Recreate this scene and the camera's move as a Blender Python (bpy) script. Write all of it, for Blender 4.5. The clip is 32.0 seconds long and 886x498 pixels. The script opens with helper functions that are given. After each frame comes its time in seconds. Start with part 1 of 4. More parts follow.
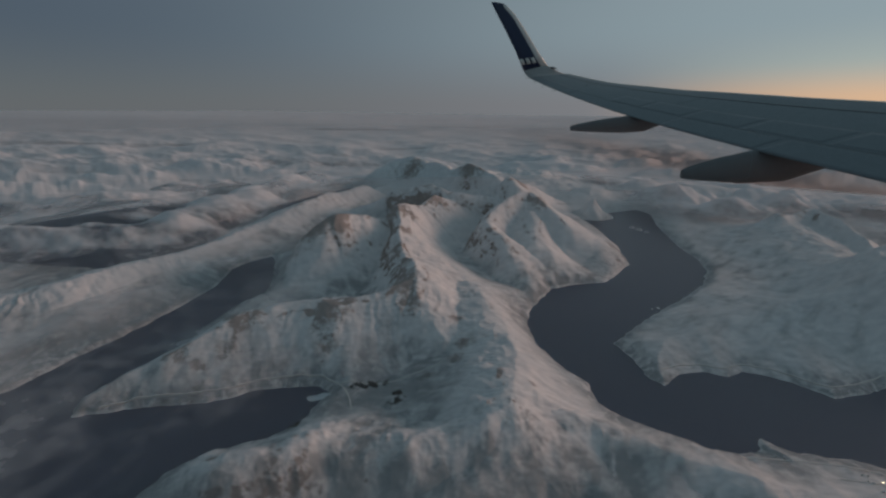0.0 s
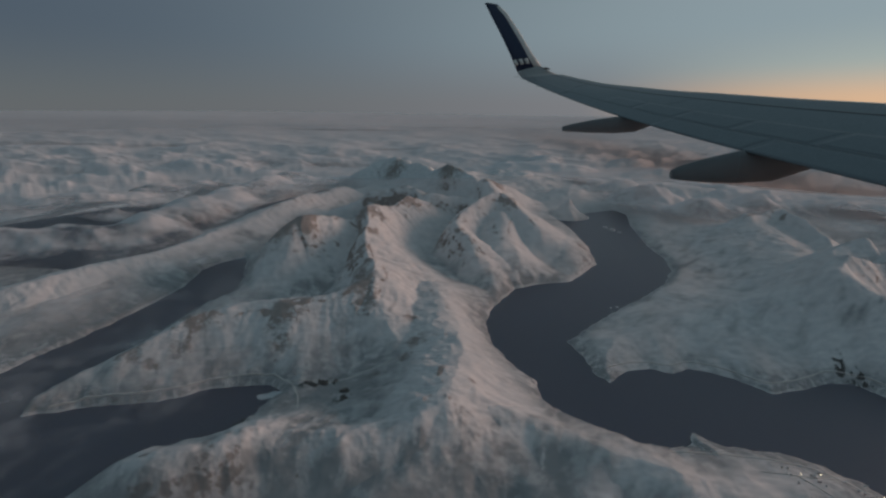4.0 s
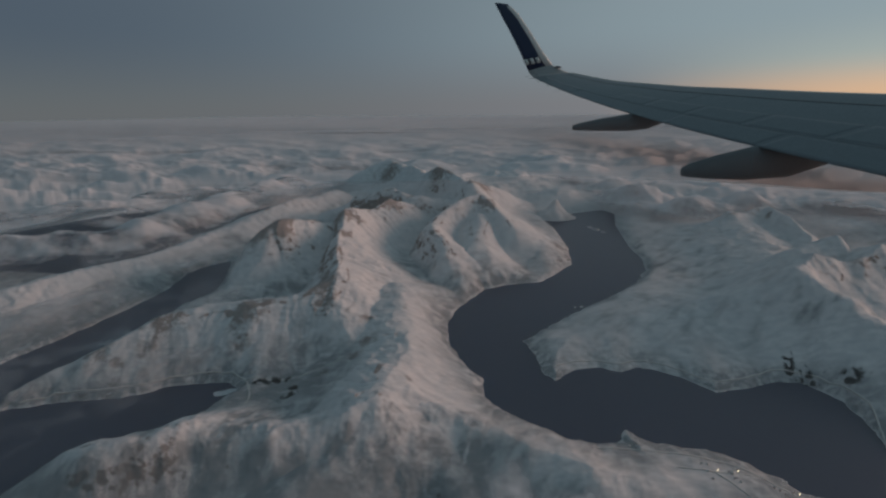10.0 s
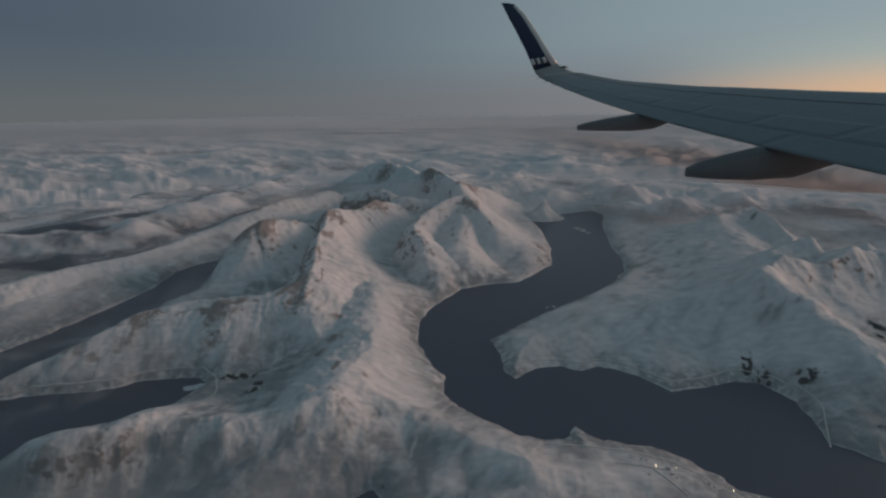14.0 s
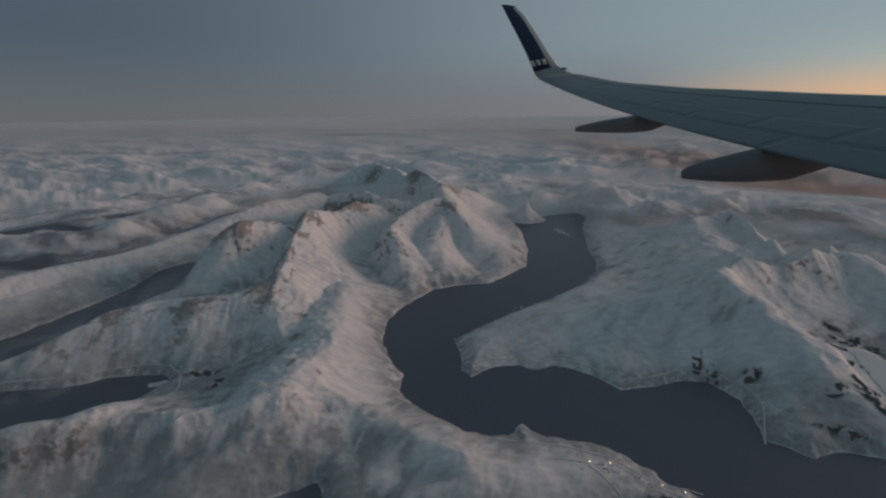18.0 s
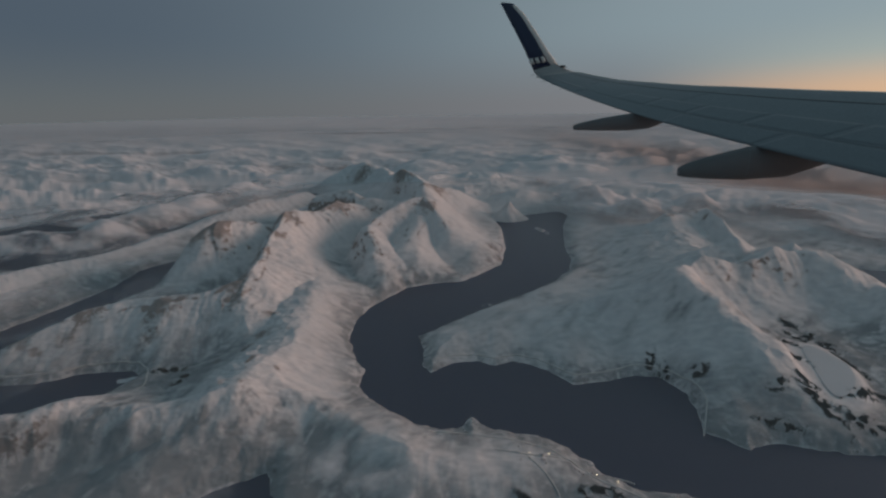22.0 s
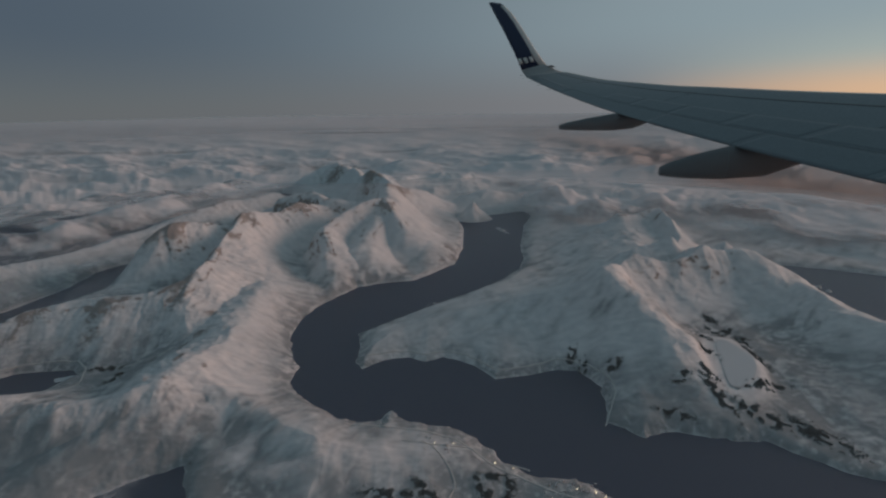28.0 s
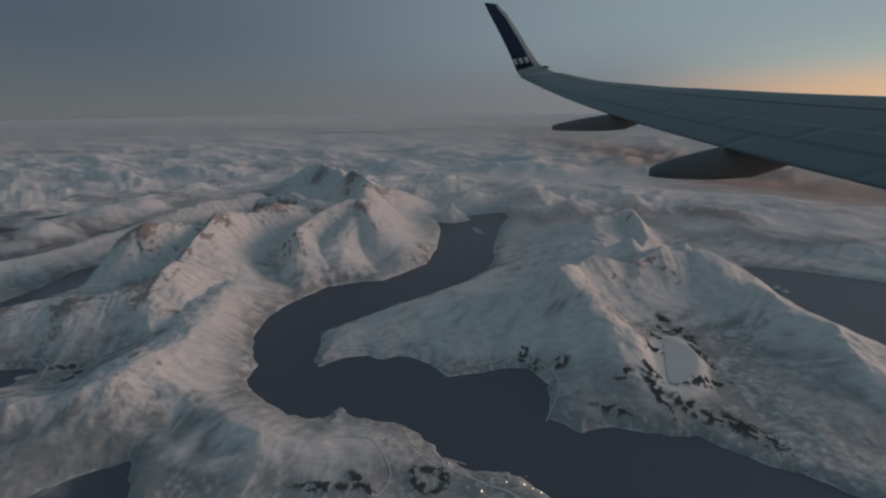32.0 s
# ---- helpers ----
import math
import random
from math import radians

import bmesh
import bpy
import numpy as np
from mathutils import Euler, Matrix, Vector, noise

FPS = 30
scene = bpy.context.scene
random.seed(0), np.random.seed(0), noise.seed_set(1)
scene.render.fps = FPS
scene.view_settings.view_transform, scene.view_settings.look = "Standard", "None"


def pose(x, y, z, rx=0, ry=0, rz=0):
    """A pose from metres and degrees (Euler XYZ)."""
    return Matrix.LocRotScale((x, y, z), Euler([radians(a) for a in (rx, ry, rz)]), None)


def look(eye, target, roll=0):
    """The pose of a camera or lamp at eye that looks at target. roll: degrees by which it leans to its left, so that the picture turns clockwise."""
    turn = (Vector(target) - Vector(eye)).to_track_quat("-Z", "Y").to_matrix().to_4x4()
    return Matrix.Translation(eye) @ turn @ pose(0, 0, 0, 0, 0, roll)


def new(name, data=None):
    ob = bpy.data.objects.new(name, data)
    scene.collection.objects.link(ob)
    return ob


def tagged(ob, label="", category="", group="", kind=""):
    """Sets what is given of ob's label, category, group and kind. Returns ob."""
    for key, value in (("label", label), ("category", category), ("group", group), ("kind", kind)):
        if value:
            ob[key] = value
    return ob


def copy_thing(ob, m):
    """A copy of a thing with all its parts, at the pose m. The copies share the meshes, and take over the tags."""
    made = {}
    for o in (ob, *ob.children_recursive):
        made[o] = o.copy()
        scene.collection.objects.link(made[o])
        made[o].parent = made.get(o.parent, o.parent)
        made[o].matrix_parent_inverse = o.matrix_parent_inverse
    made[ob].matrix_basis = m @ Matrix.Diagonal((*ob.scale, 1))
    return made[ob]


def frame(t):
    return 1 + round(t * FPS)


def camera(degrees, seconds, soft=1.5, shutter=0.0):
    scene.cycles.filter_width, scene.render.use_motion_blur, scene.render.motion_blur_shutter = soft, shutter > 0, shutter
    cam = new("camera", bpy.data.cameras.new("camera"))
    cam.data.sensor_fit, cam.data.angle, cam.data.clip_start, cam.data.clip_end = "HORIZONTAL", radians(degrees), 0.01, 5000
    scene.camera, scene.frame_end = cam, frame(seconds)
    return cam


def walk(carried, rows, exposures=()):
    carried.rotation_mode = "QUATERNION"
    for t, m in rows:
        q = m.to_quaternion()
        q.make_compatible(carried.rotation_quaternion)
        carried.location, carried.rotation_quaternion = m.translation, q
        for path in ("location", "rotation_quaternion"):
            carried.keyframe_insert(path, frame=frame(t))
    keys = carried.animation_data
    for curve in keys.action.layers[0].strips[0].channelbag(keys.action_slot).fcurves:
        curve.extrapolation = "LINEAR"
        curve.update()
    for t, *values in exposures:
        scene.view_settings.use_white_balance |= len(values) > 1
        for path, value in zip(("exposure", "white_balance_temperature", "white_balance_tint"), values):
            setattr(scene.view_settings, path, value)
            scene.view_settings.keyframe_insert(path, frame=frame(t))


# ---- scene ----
cam = camera(93.3, 32.0, soft=2.4)
METRES, EYE, TILT, LEAN, TURN = 100.0, 67.6, -19.0, 0.0, 0.0
ROWS = [
    (0.0, 0.0, 0.0, 0.0, 0.0, 0.0, -0.0),
    (0.5, 0.0144, -0.0027, -0.0007, -0.11, 0.04, 0.03),
    (1.0, 0.0292, -0.0053, -0.0014, -0.22, 0.08, 0.04),
    (1.5, 0.0447, -0.0078, -0.0014, -0.29, 0.07, 0.09),
    (2.0, 0.0601, -0.0107, -0.0005, -0.34, 0.05, 0.11),
    (2.5, 0.0751, -0.0132, -0.0001, -0.38, 0.04, 0.13),
    (3.0, 0.0906, -0.0162, 0.0004, -0.42, 0.03, 0.14),
    (3.5, 0.1056, -0.0188, 0.0005, -0.46, 0.03, 0.14),
    (5.5, 0.1662, -0.0298, 0.0005, -0.71, 0.05, 0.19),
    (6.0, 0.182, -0.0326, 0.0006, -0.77, 0.04, 0.24),
    (6.5, 0.1975, -0.036, 0.0005, -0.85, 0.04, 0.29),
    (7.0, 0.2118, -0.038, 0.001, -0.94, 0.03, 0.3),
    (7.5, 0.227, -0.0407, 0.0008, -1.0, 0.05, 0.38),
    (8.0, 0.2423, -0.0439, 0.001, -0.96, 0.05, 0.62),
    (8.5, 0.2565, -0.0462, 0.001, -0.33, 0.08, 0.66),
    (9.0, 0.2714, -0.0494, 0.0012, 0.55, 0.11, 0.68),
    (9.5, 0.2862, -0.0522, 0.001, 1.17, 0.17, 0.72),
    (10.0, 0.3019, -0.0549, 0.0019, 1.63, 0.19, 0.73),
    (10.5, 0.3171, -0.0574, 0.0014, 1.95, 0.22, 0.73),
    (11.0, 0.3324, -0.0602, 0.0014, 2.2, 0.23, 0.71),
    (11.5, 0.3479, -0.063, 0.0013, 2.37, 0.23, 0.66),
    (12.0, 0.3629, -0.0662, 0.0016, 2.49, 0.22, 0.61),
    (12.5, 0.3784, -0.0689, 0.0012, 2.59, 0.22, 0.6),
    (13.0, 0.3939, -0.072, 0.0013, 2.64, 0.21, 0.56),
    (13.5, 0.4091, -0.0748, 0.0011, 2.64, 0.22, 0.54),
    (14.0, 0.4244, -0.0782, 0.0013, 2.66, 0.21, 0.54),
    (14.5, 0.4394, -0.0808, 0.0014, 2.68, 0.21, 0.5),
    (16.5, 0.5016, -0.0935, 0.0032, 2.88, 0.2, 0.38),
    (17.0, 0.5161, -0.0963, 0.0029, 2.85, 0.3, 0.32),
    (17.5, 0.531, -0.0985, 0.0023, 2.86, 0.38, 0.3),
    (18.0, 0.5457, -0.1019, 0.0011, 2.86, 0.35, 0.34),
    (18.5, 0.5608, -0.1051, 0.0003, 2.98, 0.24, 0.37),
    (19.0, 0.5764, -0.108, 0.0015, 3.1, 0.14, 0.38),
    (19.5, 0.5912, -0.1108, 0.0013, 3.16, 0.14, 0.36),
    (20.0, 0.6066, -0.1142, 0.0026, 3.22, 0.11, 0.35),
    (20.5, 0.6217, -0.1169, 0.0021, 3.22, 0.17, 0.39),
    (21.0, 0.6371, -0.1201, 0.0017, 3.2, 0.2, 0.42),
    (21.5, 0.6517, -0.1232, 0.0013, 3.14, 0.2, 0.49),
    (22.0, 0.6677, -0.1266, 0.0018, 3.1, 0.14, 0.56),
    (22.5, 0.6834, -0.1298, 0.0013, 3.07, 0.07, 0.65),
    (23.0, 0.6985, -0.1329, 0.0019, 3.02, 0.0, 0.71),
    (23.5, 0.7143, -0.136, 0.0024, 2.99, 0.0, 0.72),
    (24.0, 0.7298, -0.139, 0.0025, 2.92, 0.04, 0.7),
    (24.5, 0.7453, -0.1422, 0.0028, 2.81, 0.06, 0.71),
    (25.0, 0.761, -0.1457, 0.0027, 2.71, 0.08, 0.73),
    (25.5, 0.7764, -0.1482, 0.0023, 2.6, 0.05, 0.76),
    (27.5, 0.8395, -0.1595, 0.0021, 2.21, 0.03, 0.81),
    (28.0, 0.8546, -0.1626, 0.0023, 2.11, 0.04, 0.81),
    (28.5, 0.8702, -0.1659, 0.002, 2.02, 0.06, 0.82),
    (29.0, 0.8858, -0.169, 0.0021, 1.96, 0.05, 0.83),
    (29.5, 0.901, -0.1718, 0.002, 1.9, 0.05, 0.82),
    (30.0, 0.9184, -0.1751, 0.0021, 1.88, 0.04, 0.8),
    (30.5, 0.9337, -0.1783, 0.0027, 1.85, 0.02, 0.79),
    (31.0, 0.9491, -0.1816, 0.0026, 1.82, 0.02, 0.78),
    (31.5, 0.9657, -0.185, 0.0029, 1.79, 0.01, 0.75),
    (32.0, 0.9816, -0.188, 0.0031, 1.71, 0.02, 0.72),
]
walk(cam, [(t, pose(0, 0, EYE, TILT, LEAN, TURN) @ pose(METRES * x, METRES * y, METRES * z, 90 + pitch, roll, yaw)) for t, x, y, z, yaw, pitch, roll in ROWS], [(0.0, 0.0, 6500, 7.5), (32.0, 0.0, 6500, 7.5)])


# ---- world, sun ----
SUN_AZ, SUN_EL = 80.0, 10.0          # degrees clockwise from +y, degrees above the horizon
az, el = radians(SUN_AZ), radians(SUN_EL)
world = bpy.data.worlds.new("world")
scene.world = world
world.use_nodes = True
wn = world.node_tree
wn.nodes.clear()


def world_node(kind, *links, **values):
    n = wn.nodes.new(kind)
    for key, value in values.items():
        n.inputs[key.replace("_", " ")].default_value = value
    for source, target in links:
        wn.links.new(source, n.inputs[target])
    return n


def world_range(value, a, b):
    n = world_node("ShaderNodeMapRange", (value, "Value"))
    n.interpolation_type = "SMOOTHSTEP"
    n.inputs["From Min"].default_value, n.inputs["From Max"].default_value = a, b
    return n.outputs["Result"]


def world_mix(fac, a, b):
    n = wn.nodes.new("ShaderNodeMix")
    n.data_type = "RGBA"
    for socket, value in ((n.inputs[0], fac), (n.inputs[6], a), (n.inputs[7], b)):
        if isinstance(value, tuple):
            socket.default_value = (*value, 1.0)
        elif isinstance(value, float):
            socket.default_value = value
        else:
            wn.links.new(value, socket)
    return n.outputs[2]


# dusk sky: clear air above, a haze layer at the horizon that is warm towards the set sun
sky = wn.nodes.new("ShaderNodeTexSky")
sky.sky_type = "NISHITA"
sky.sun_disc = False
sky.sun_elevation = radians(2.0)
sky.sun_rotation = az
sky.altitude = 3500
sky.dust_density = 1.0
direction = wn.nodes.new("ShaderNodeTexCoord").outputs["Generated"]
height = world_node("ShaderNodeSeparateXYZ", (direction, 0)).outputs["Z"]
dot = wn.nodes.new("ShaderNodeVectorMath")
dot.operation = "DOT_PRODUCT"
wn.links.new(direction, dot.inputs[0])
dot.inputs[1].default_value = (math.sin(az), math.cos(az), 0)
sunward = dot.outputs["Value"]
lit = world_range(sunward, -0.65, 1.1)
air = world_mix(lit, (0.060, 0.080, 0.108), (0.232, 0.288, 0.318))
air = world_mix(world_range(height, 0.16, 0.7), air, (0.094, 0.144, 0.172))
low = world_mix(lit, (0.092, 0.104, 0.117), (0.17, 0.175, 0.20))
glow = world_mix(world_range(height, 0.010, 0.080), (0.58, 0.37, 0.235), (0.36, 0.38, 0.33))
low = world_mix(world_range(sunward, 0.45, 0.88), low, glow)
gradient = world_mix(world_range(height, -0.01, 0.15), low, air)
bg_air = world_node("ShaderNodeBackground", (gradient, "Color"), Strength=1.42)
bg_sky = world_node("ShaderNodeBackground", (sky.outputs[0], "Color"), Strength=0.03)
both = wn.nodes.new("ShaderNodeMixShader")
both.inputs[0].default_value = 0.15
wn.links.new(bg_air.outputs[0], both.inputs[1])
wn.links.new(bg_sky.outputs[0], both.inputs[2])
world_node("ShaderNodeOutputWorld", (both.outputs[0], "Surface"))

sun = new("sun", bpy.data.lights.new("sun", "SUN"))
sun.data.energy, sun.data.angle, sun.data.color = 1.95, radians(24), (1.0, 0.64, 0.52)
sun.matrix_world = look((0, 0, 0), (-math.sin(az) * math.cos(el), -math.cos(az) * math.cos(el), -math.sin(el)))


# ---- materials ----
def material(name):
    m = bpy.data.materials.new(name)
    m.use_nodes = True
    nt = m.node_tree
    return m, nt, nt.nodes["Principled BSDF"]


def node(nt, kind, **inputs):
    n = nt.nodes.new(kind)
    for key, value in inputs.items():
        n.inputs[key.replace("_", " ")].default_value = value
    return n


def noise_node(nt, scale, detail=6.0, rough=0.55, vector=None):
    n = node(nt, "ShaderNodeTexNoise", Scale=scale, Detail=detail, Roughness=rough)
    nt.links.new(vector if vector else nt.nodes.new("ShaderNodeNewGeometry").outputs["Position"], n.inputs["Vector"])
    return n.outputs["Fac"]


def ramp(nt, fac, a, b, ca=0.0, cb=1.0):
    n = node(nt, "ShaderNodeMapRange")
    n.interpolation_type = "SMOOTHSTEP"
    for key, value in (("From Min", a), ("From Max", b), ("To Min", ca), ("To Max", cb)):
        n.inputs[key].default_value = value
    nt.links.new(fac, n.inputs["Value"])
    return n.outputs["Result"]


def calc(nt, op, a, b):
    n = nt.nodes.new("ShaderNodeMath")
    n.operation = op
    for socket, value in zip(n.inputs, (a, b)):
        if isinstance(value, (int, float)):
            socket.default_value = value
        else:
            nt.links.new(value, socket)
    return n.outputs[0]


def mix(nt, fac, a, b):
    n = nt.nodes.new("ShaderNodeMix")
    n.data_type = "RGBA"
    for socket, value in ((n.inputs[0], fac), (n.inputs[6], a), (n.inputs[7], b)):
        if isinstance(value, tuple):
            socket.default_value = (*value, 1.0)
        elif isinstance(value, float):
            socket.default_value = value
        else:
            nt.links.new(value, socket)
    return n.outputs[2]


def bump(nt, shader, height, strength, distance):
    n = node(nt, "ShaderNodeBump", Strength=strength, Distance=distance)
    nt.links.new(height, n.inputs["Height"])
    nt.links.new(n.outputs[0], shader.inputs["Normal"])


def attribute(nt, name):
    n = nt.nodes.new("ShaderNodeAttribute")
    n.attribute_name = name
    return n.outputs["Fac"]


def ground_material():
    """Snow, bare rock where the slope is steep or wind-swept, birch scrub low down; the scrub mask also carries painted
    shade.
    """
    m, nt, sh = material("snowfield")
    geo = nt.nodes.new("ShaderNodeNewGeometry")
    xyz = nt.nodes.new("ShaderNodeSeparateXYZ")
    nt.links.new(geo.outputs["Normal"], xyz.inputs[0])
    coarse, mid, fine = noise_node(nt, 0.05), noise_node(nt, 0.35, 8.0, 0.65), noise_node(nt, 1.8, 6.0, 0.7)
    snow = mix(nt, coarse, (0.68, 0.655, 0.655), (0.77, 0.74, 0.73))
    drift = nt.nodes.new("ShaderNodeMapping")
    drift.inputs["Scale"].default_value = (0.5, 1.6, 1.0)
    drift.inputs["Rotation"].default_value = (0, 0, 0.5)
    nt.links.new(geo.outputs["Position"], drift.inputs["Vector"])
    snow = mix(nt, ramp(nt, noise_node(nt, 0.5, 6.0, 0.6, drift.outputs[0]), 0.35, 0.7, 0.0, 0.6), snow, (0.47, 0.475, 0.50))
    snow = mix(nt, ramp(nt, calc(nt, "ADD", calc(nt, "MULTIPLY", fine, 0.5), calc(nt, "MULTIPLY", mid, 0.5)), 0.44, 0.66, 0.0, 0.5), snow, (0.44, 0.46, 0.49))
    wobble = calc(nt, "MULTIPLY", calc(nt, "SUBTRACT", mid, 0.5), 0.8)
    steep = ramp(nt, calc(nt, "ADD", xyz.outputs["Z"], wobble), 0.48, 0.60, 1.0, 0.0)
    ragged = calc(nt, "ADD", calc(nt, "MULTIPLY", calc(nt, "SUBTRACT", mid, 0.5), 1.9), calc(nt, "MULTIPLY", calc(nt, "SUBTRACT", fine, 0.5), 1.3))
    bare = ramp(nt, calc(nt, "ADD", attribute(nt, "rock"), ragged), 0.42, 0.95)
    rock = calc(nt, "MAXIMUM", calc(nt, "MULTIPLY", steep, 0.85), calc(nt, "MULTIPLY", bare, 0.75))
    stone = mix(nt, fine, (0.11, 0.085, 0.072), (0.27, 0.20, 0.165))
    col = mix(nt, rock, snow, stone)
    # scrub, with shade of the front slopes and valley put into the same dark colour
    scrub_shade = calc(nt, "ADD", attribute(nt, "scrub_shade"), calc(nt, "MULTIPLY", calc(nt, "SUBTRACT", fine, 0.5), 0.55))
    col = mix(nt, ramp(nt, scrub_shade, 0.0, 1.0, 0.0, 0.72), col, (0.125, 0.147, 0.158))
    nt.links.new(col, sh.inputs["Base Color"])
    sh.inputs["Roughness"].default_value = 0.85
    sh.inputs["Specular IOR Level"].default_value = 0.15
    bump(nt, sh, calc(nt, "ADD", mid, calc(nt, "MULTIPLY", fine, 0.4)), 0.4, 0.4)
    return m


def water_material():
    m, nt, sh = material("fjord_water")
    col = mix(nt, noise_node(nt, 0.02, 4.0), (0.027, 0.036, 0.068), (0.037, 0.047, 0.080))
    nt.links.new(col, sh.inputs["Base Color"])
    sh.inputs["Roughness"].default_value = 0.35
    sh.inputs["Specular IOR Level"].default_value = 0.45
    bump(nt, sh, noise_node(nt, 1.2, 3.0), 0.15, 0.05)
    return m


def droplets(name, colour, through_light):
    """A sheet of fine droplets: it scatters light back and lets some of it through. Returns the socket for its cover."""
    m, nt, sh = material(name)
    nt.nodes.remove(sh)
    front, back = nt.nodes.new("ShaderNodeBsdfDiffuse"), nt.nodes.new("ShaderNodeBsdfTranslucent")
    tone = mix(nt, noise_node(nt, 0.01), tuple(c * 0.94 for c in colour), colour)
    nt.links.new(tone, front.inputs["Color"])
    nt.links.new(tone, back.inputs["Color"])
    body, whole = nt.nodes.new("ShaderNodeMixShader"), nt.nodes.new("ShaderNodeMixShader")
    body.inputs[0].default_value = through_light
    nt.links.new(front.outputs[0], body.inputs[1])
    nt.links.new(back.outputs[0], body.inputs[2])
    nt.links.new(nt.nodes.new("ShaderNodeBsdfTransparent").outputs[0], whole.inputs[1])
    nt.links.new(body.outputs[0], whole.inputs[2])
    nt.links.new(whole.outputs[0], nt.nodes["Material Output"].inputs["Surface"])
    return m, nt, whole.inputs[0]


def cloud_material():
    m, nt, cover = droplets("cloud", (0.86, 0.83, 0.84), 0.25)
    thin = calc(nt, "ADD", attribute(nt, "cover"), calc(nt, "MULTIPLY", calc(nt, "SUBTRACT", noise_node(nt, 0.05, 5.0, 0.5), 0.5), 0.7))
    thin = calc(nt, "ADD", thin, calc(nt, "MULTIPLY", calc(nt, "SUBTRACT", noise_node(nt, 0.22, 5.0, 0.6), 0.5), 0.45))
    nt.links.new(ramp(nt, thin, 0.15, 0.85), cover)
    return m


def haze_material():
    m, nt, cover = droplets("haze", (0.79, 0.80, 0.82), 0.4)
    nt.links.new(calc(nt, "MULTIPLY", attribute(nt, "cover"), ramp(nt, noise_node(nt, 0.004, 3.0), 0.2, 0.8, 0.85, 0.95)), cover)
    return m


def paint(name, colour, rough=0.4, wear=0.06, metal=0.0):
    m, nt, sh = material(name)
    dark = tuple(c * (1 - wear * 3) for c in colour)
    n = noise_node(nt, 0.05, 6.0)
    nt.links.new(mix(nt, n, dark, colour), sh.inputs["Base Color"])
    nt.links.new(ramp(nt, noise_node(nt, 0.2), 0.2, 0.8, rough * 0.8, rough * 1.2), sh.inputs["Roughness"])
    sh.inputs["Metallic"].default_value = metal
    return m


SNOW, WATER, CLOUD, HAZE = ground_material(), water_material(), cloud_material(), haze_material()
WING_GREY = paint("wing_grey_paint", (0.150, 0.176, 0.194), 0.5)
PANEL_GREY = paint("wing_panel_paint", (0.148, 0.173, 0.191), 0.5)
FAINT = paint("faint_seam", (0.134, 0.156, 0.172), 0.55)
ROOT_GREY = paint("winglet_root_paint", (0.33, 0.33, 0.33), 0.45)
SEAM = paint("seam_sealant", (0.07, 0.085, 0.092), 0.7)
BLUE = paint("winglet_blue_paint", (0.010, 0.016, 0.055), 0.35)
PALE = paint("pale_paint", (0.62, 0.60, 0.57), 0.4)
FAIRING = paint("fairing_paint", (0.132, 0.137, 0.142), 0.6)


# ---- land: numbers of the plan ----
def lattice(ix, iy, seed):
    h = (ix * 374761393 + iy * 668265263 + seed * 974634777) & 0xFFFFFFFF
    h = ((h ^ (h >> 13)) * 1274126177) & 0xFFFFFFFF
    return ((h ^ (h >> 16)) & 0xFFFF) * (2 * np.pi / 65536.0)


def gradient_noise(x, y, seed):
    ix, iy = np.floor(x).astype(np.int64), np.floor(y).astype(np.int64)
    fx, fy = x - ix, y - iy
    wx, wy = fx * fx * fx * (fx * (fx * 6 - 15) + 10), fy * fy * fy * (fy * (fy * 6 - 15) + 10)

    def corner(dx, dy):
        a = lattice(ix + dx, iy + dy, seed)
        return np.cos(a) * (fx - dx) + np.sin(a) * (fy - dy)
    low = corner(0, 0) * (1 - wx) + corner(1, 0) * wx
    high = corner(0, 1) * (1 - wx) + corner(1, 1) * wx
    return (low * (1 - wy) + high * wy) * 1.5


def fbm(x, y, size, octaves, seed, gain=0.5, ridged=False):
    total, amp, f = np.zeros_like(x), 1.0, 1.0 / size
    for k in range(octaves):
        n = gradient_noise(x * f + 17.3 * k, y * f - 9.1 * k, seed + k)
        total += amp * ((0.5 - np.abs(n)) * 2 - 0.3 if ridged else n)
        amp, f = amp * gain, f * 2.03
    return total


def smooth(a, b, v):
    t = np.clip((v - a) / float(b - a), 0, 1)
    return t * t * (3 - 2 * t)


def sunk(x, y):
    """The far land and sea beyond the mountains lie lower: how much lower, by the distance from the middle of the flight."""
    away = np.hypot(x - 49.0, y + 8.7)
    d = 0.30 * away - 124.0 + 4 * fbm(x, y, 160, 2, 211)
    d = 0.5 * (d + np.sqrt(d * d + 60))
    bearing = np.degrees(np.arctan2(x - 49.0, np.clip(y + 8.7, 1, None)))
    back = np.clip((away - 1400) / 3300.0, 0, 1) * (0.8 - 0.5 * smooth(-30, 22, bearing))
    return np.where(y > 40, np.minimum(d, 122), 0.0) * smooth(330, 430, away) * (1 - back)


MAIN_FJORD_WEST = [(84, 266), (88.8, 234.9), (87.7, 198.3), (83.6, 175.7), (74.2, 164.1), (65.6, 155.0), (53.7, 153.4), (41.9, 148.5),
                   (35.3, 139.1), (29.3, 128.8), (27.0, 119.3), (28.3, 106.8), (32.0, 97.7), (37.0, 90.2), (37.6, 82.6), (40.7, 78.0),
                   (47.2, 73.6), (53.2, 69.6), (59.6, 67.1), (64.5, 67.7), (68.0, 71.5), (71.2, 68.0), (79.3, 66.2), (86.4, 64.5),
                   (91.4, 59.5), (94.5, 55.2), (101, 51.4), (108.8, 51.3), (112.5, 48.6), (116.4, 45.0), (124, 30), (135, -290)]
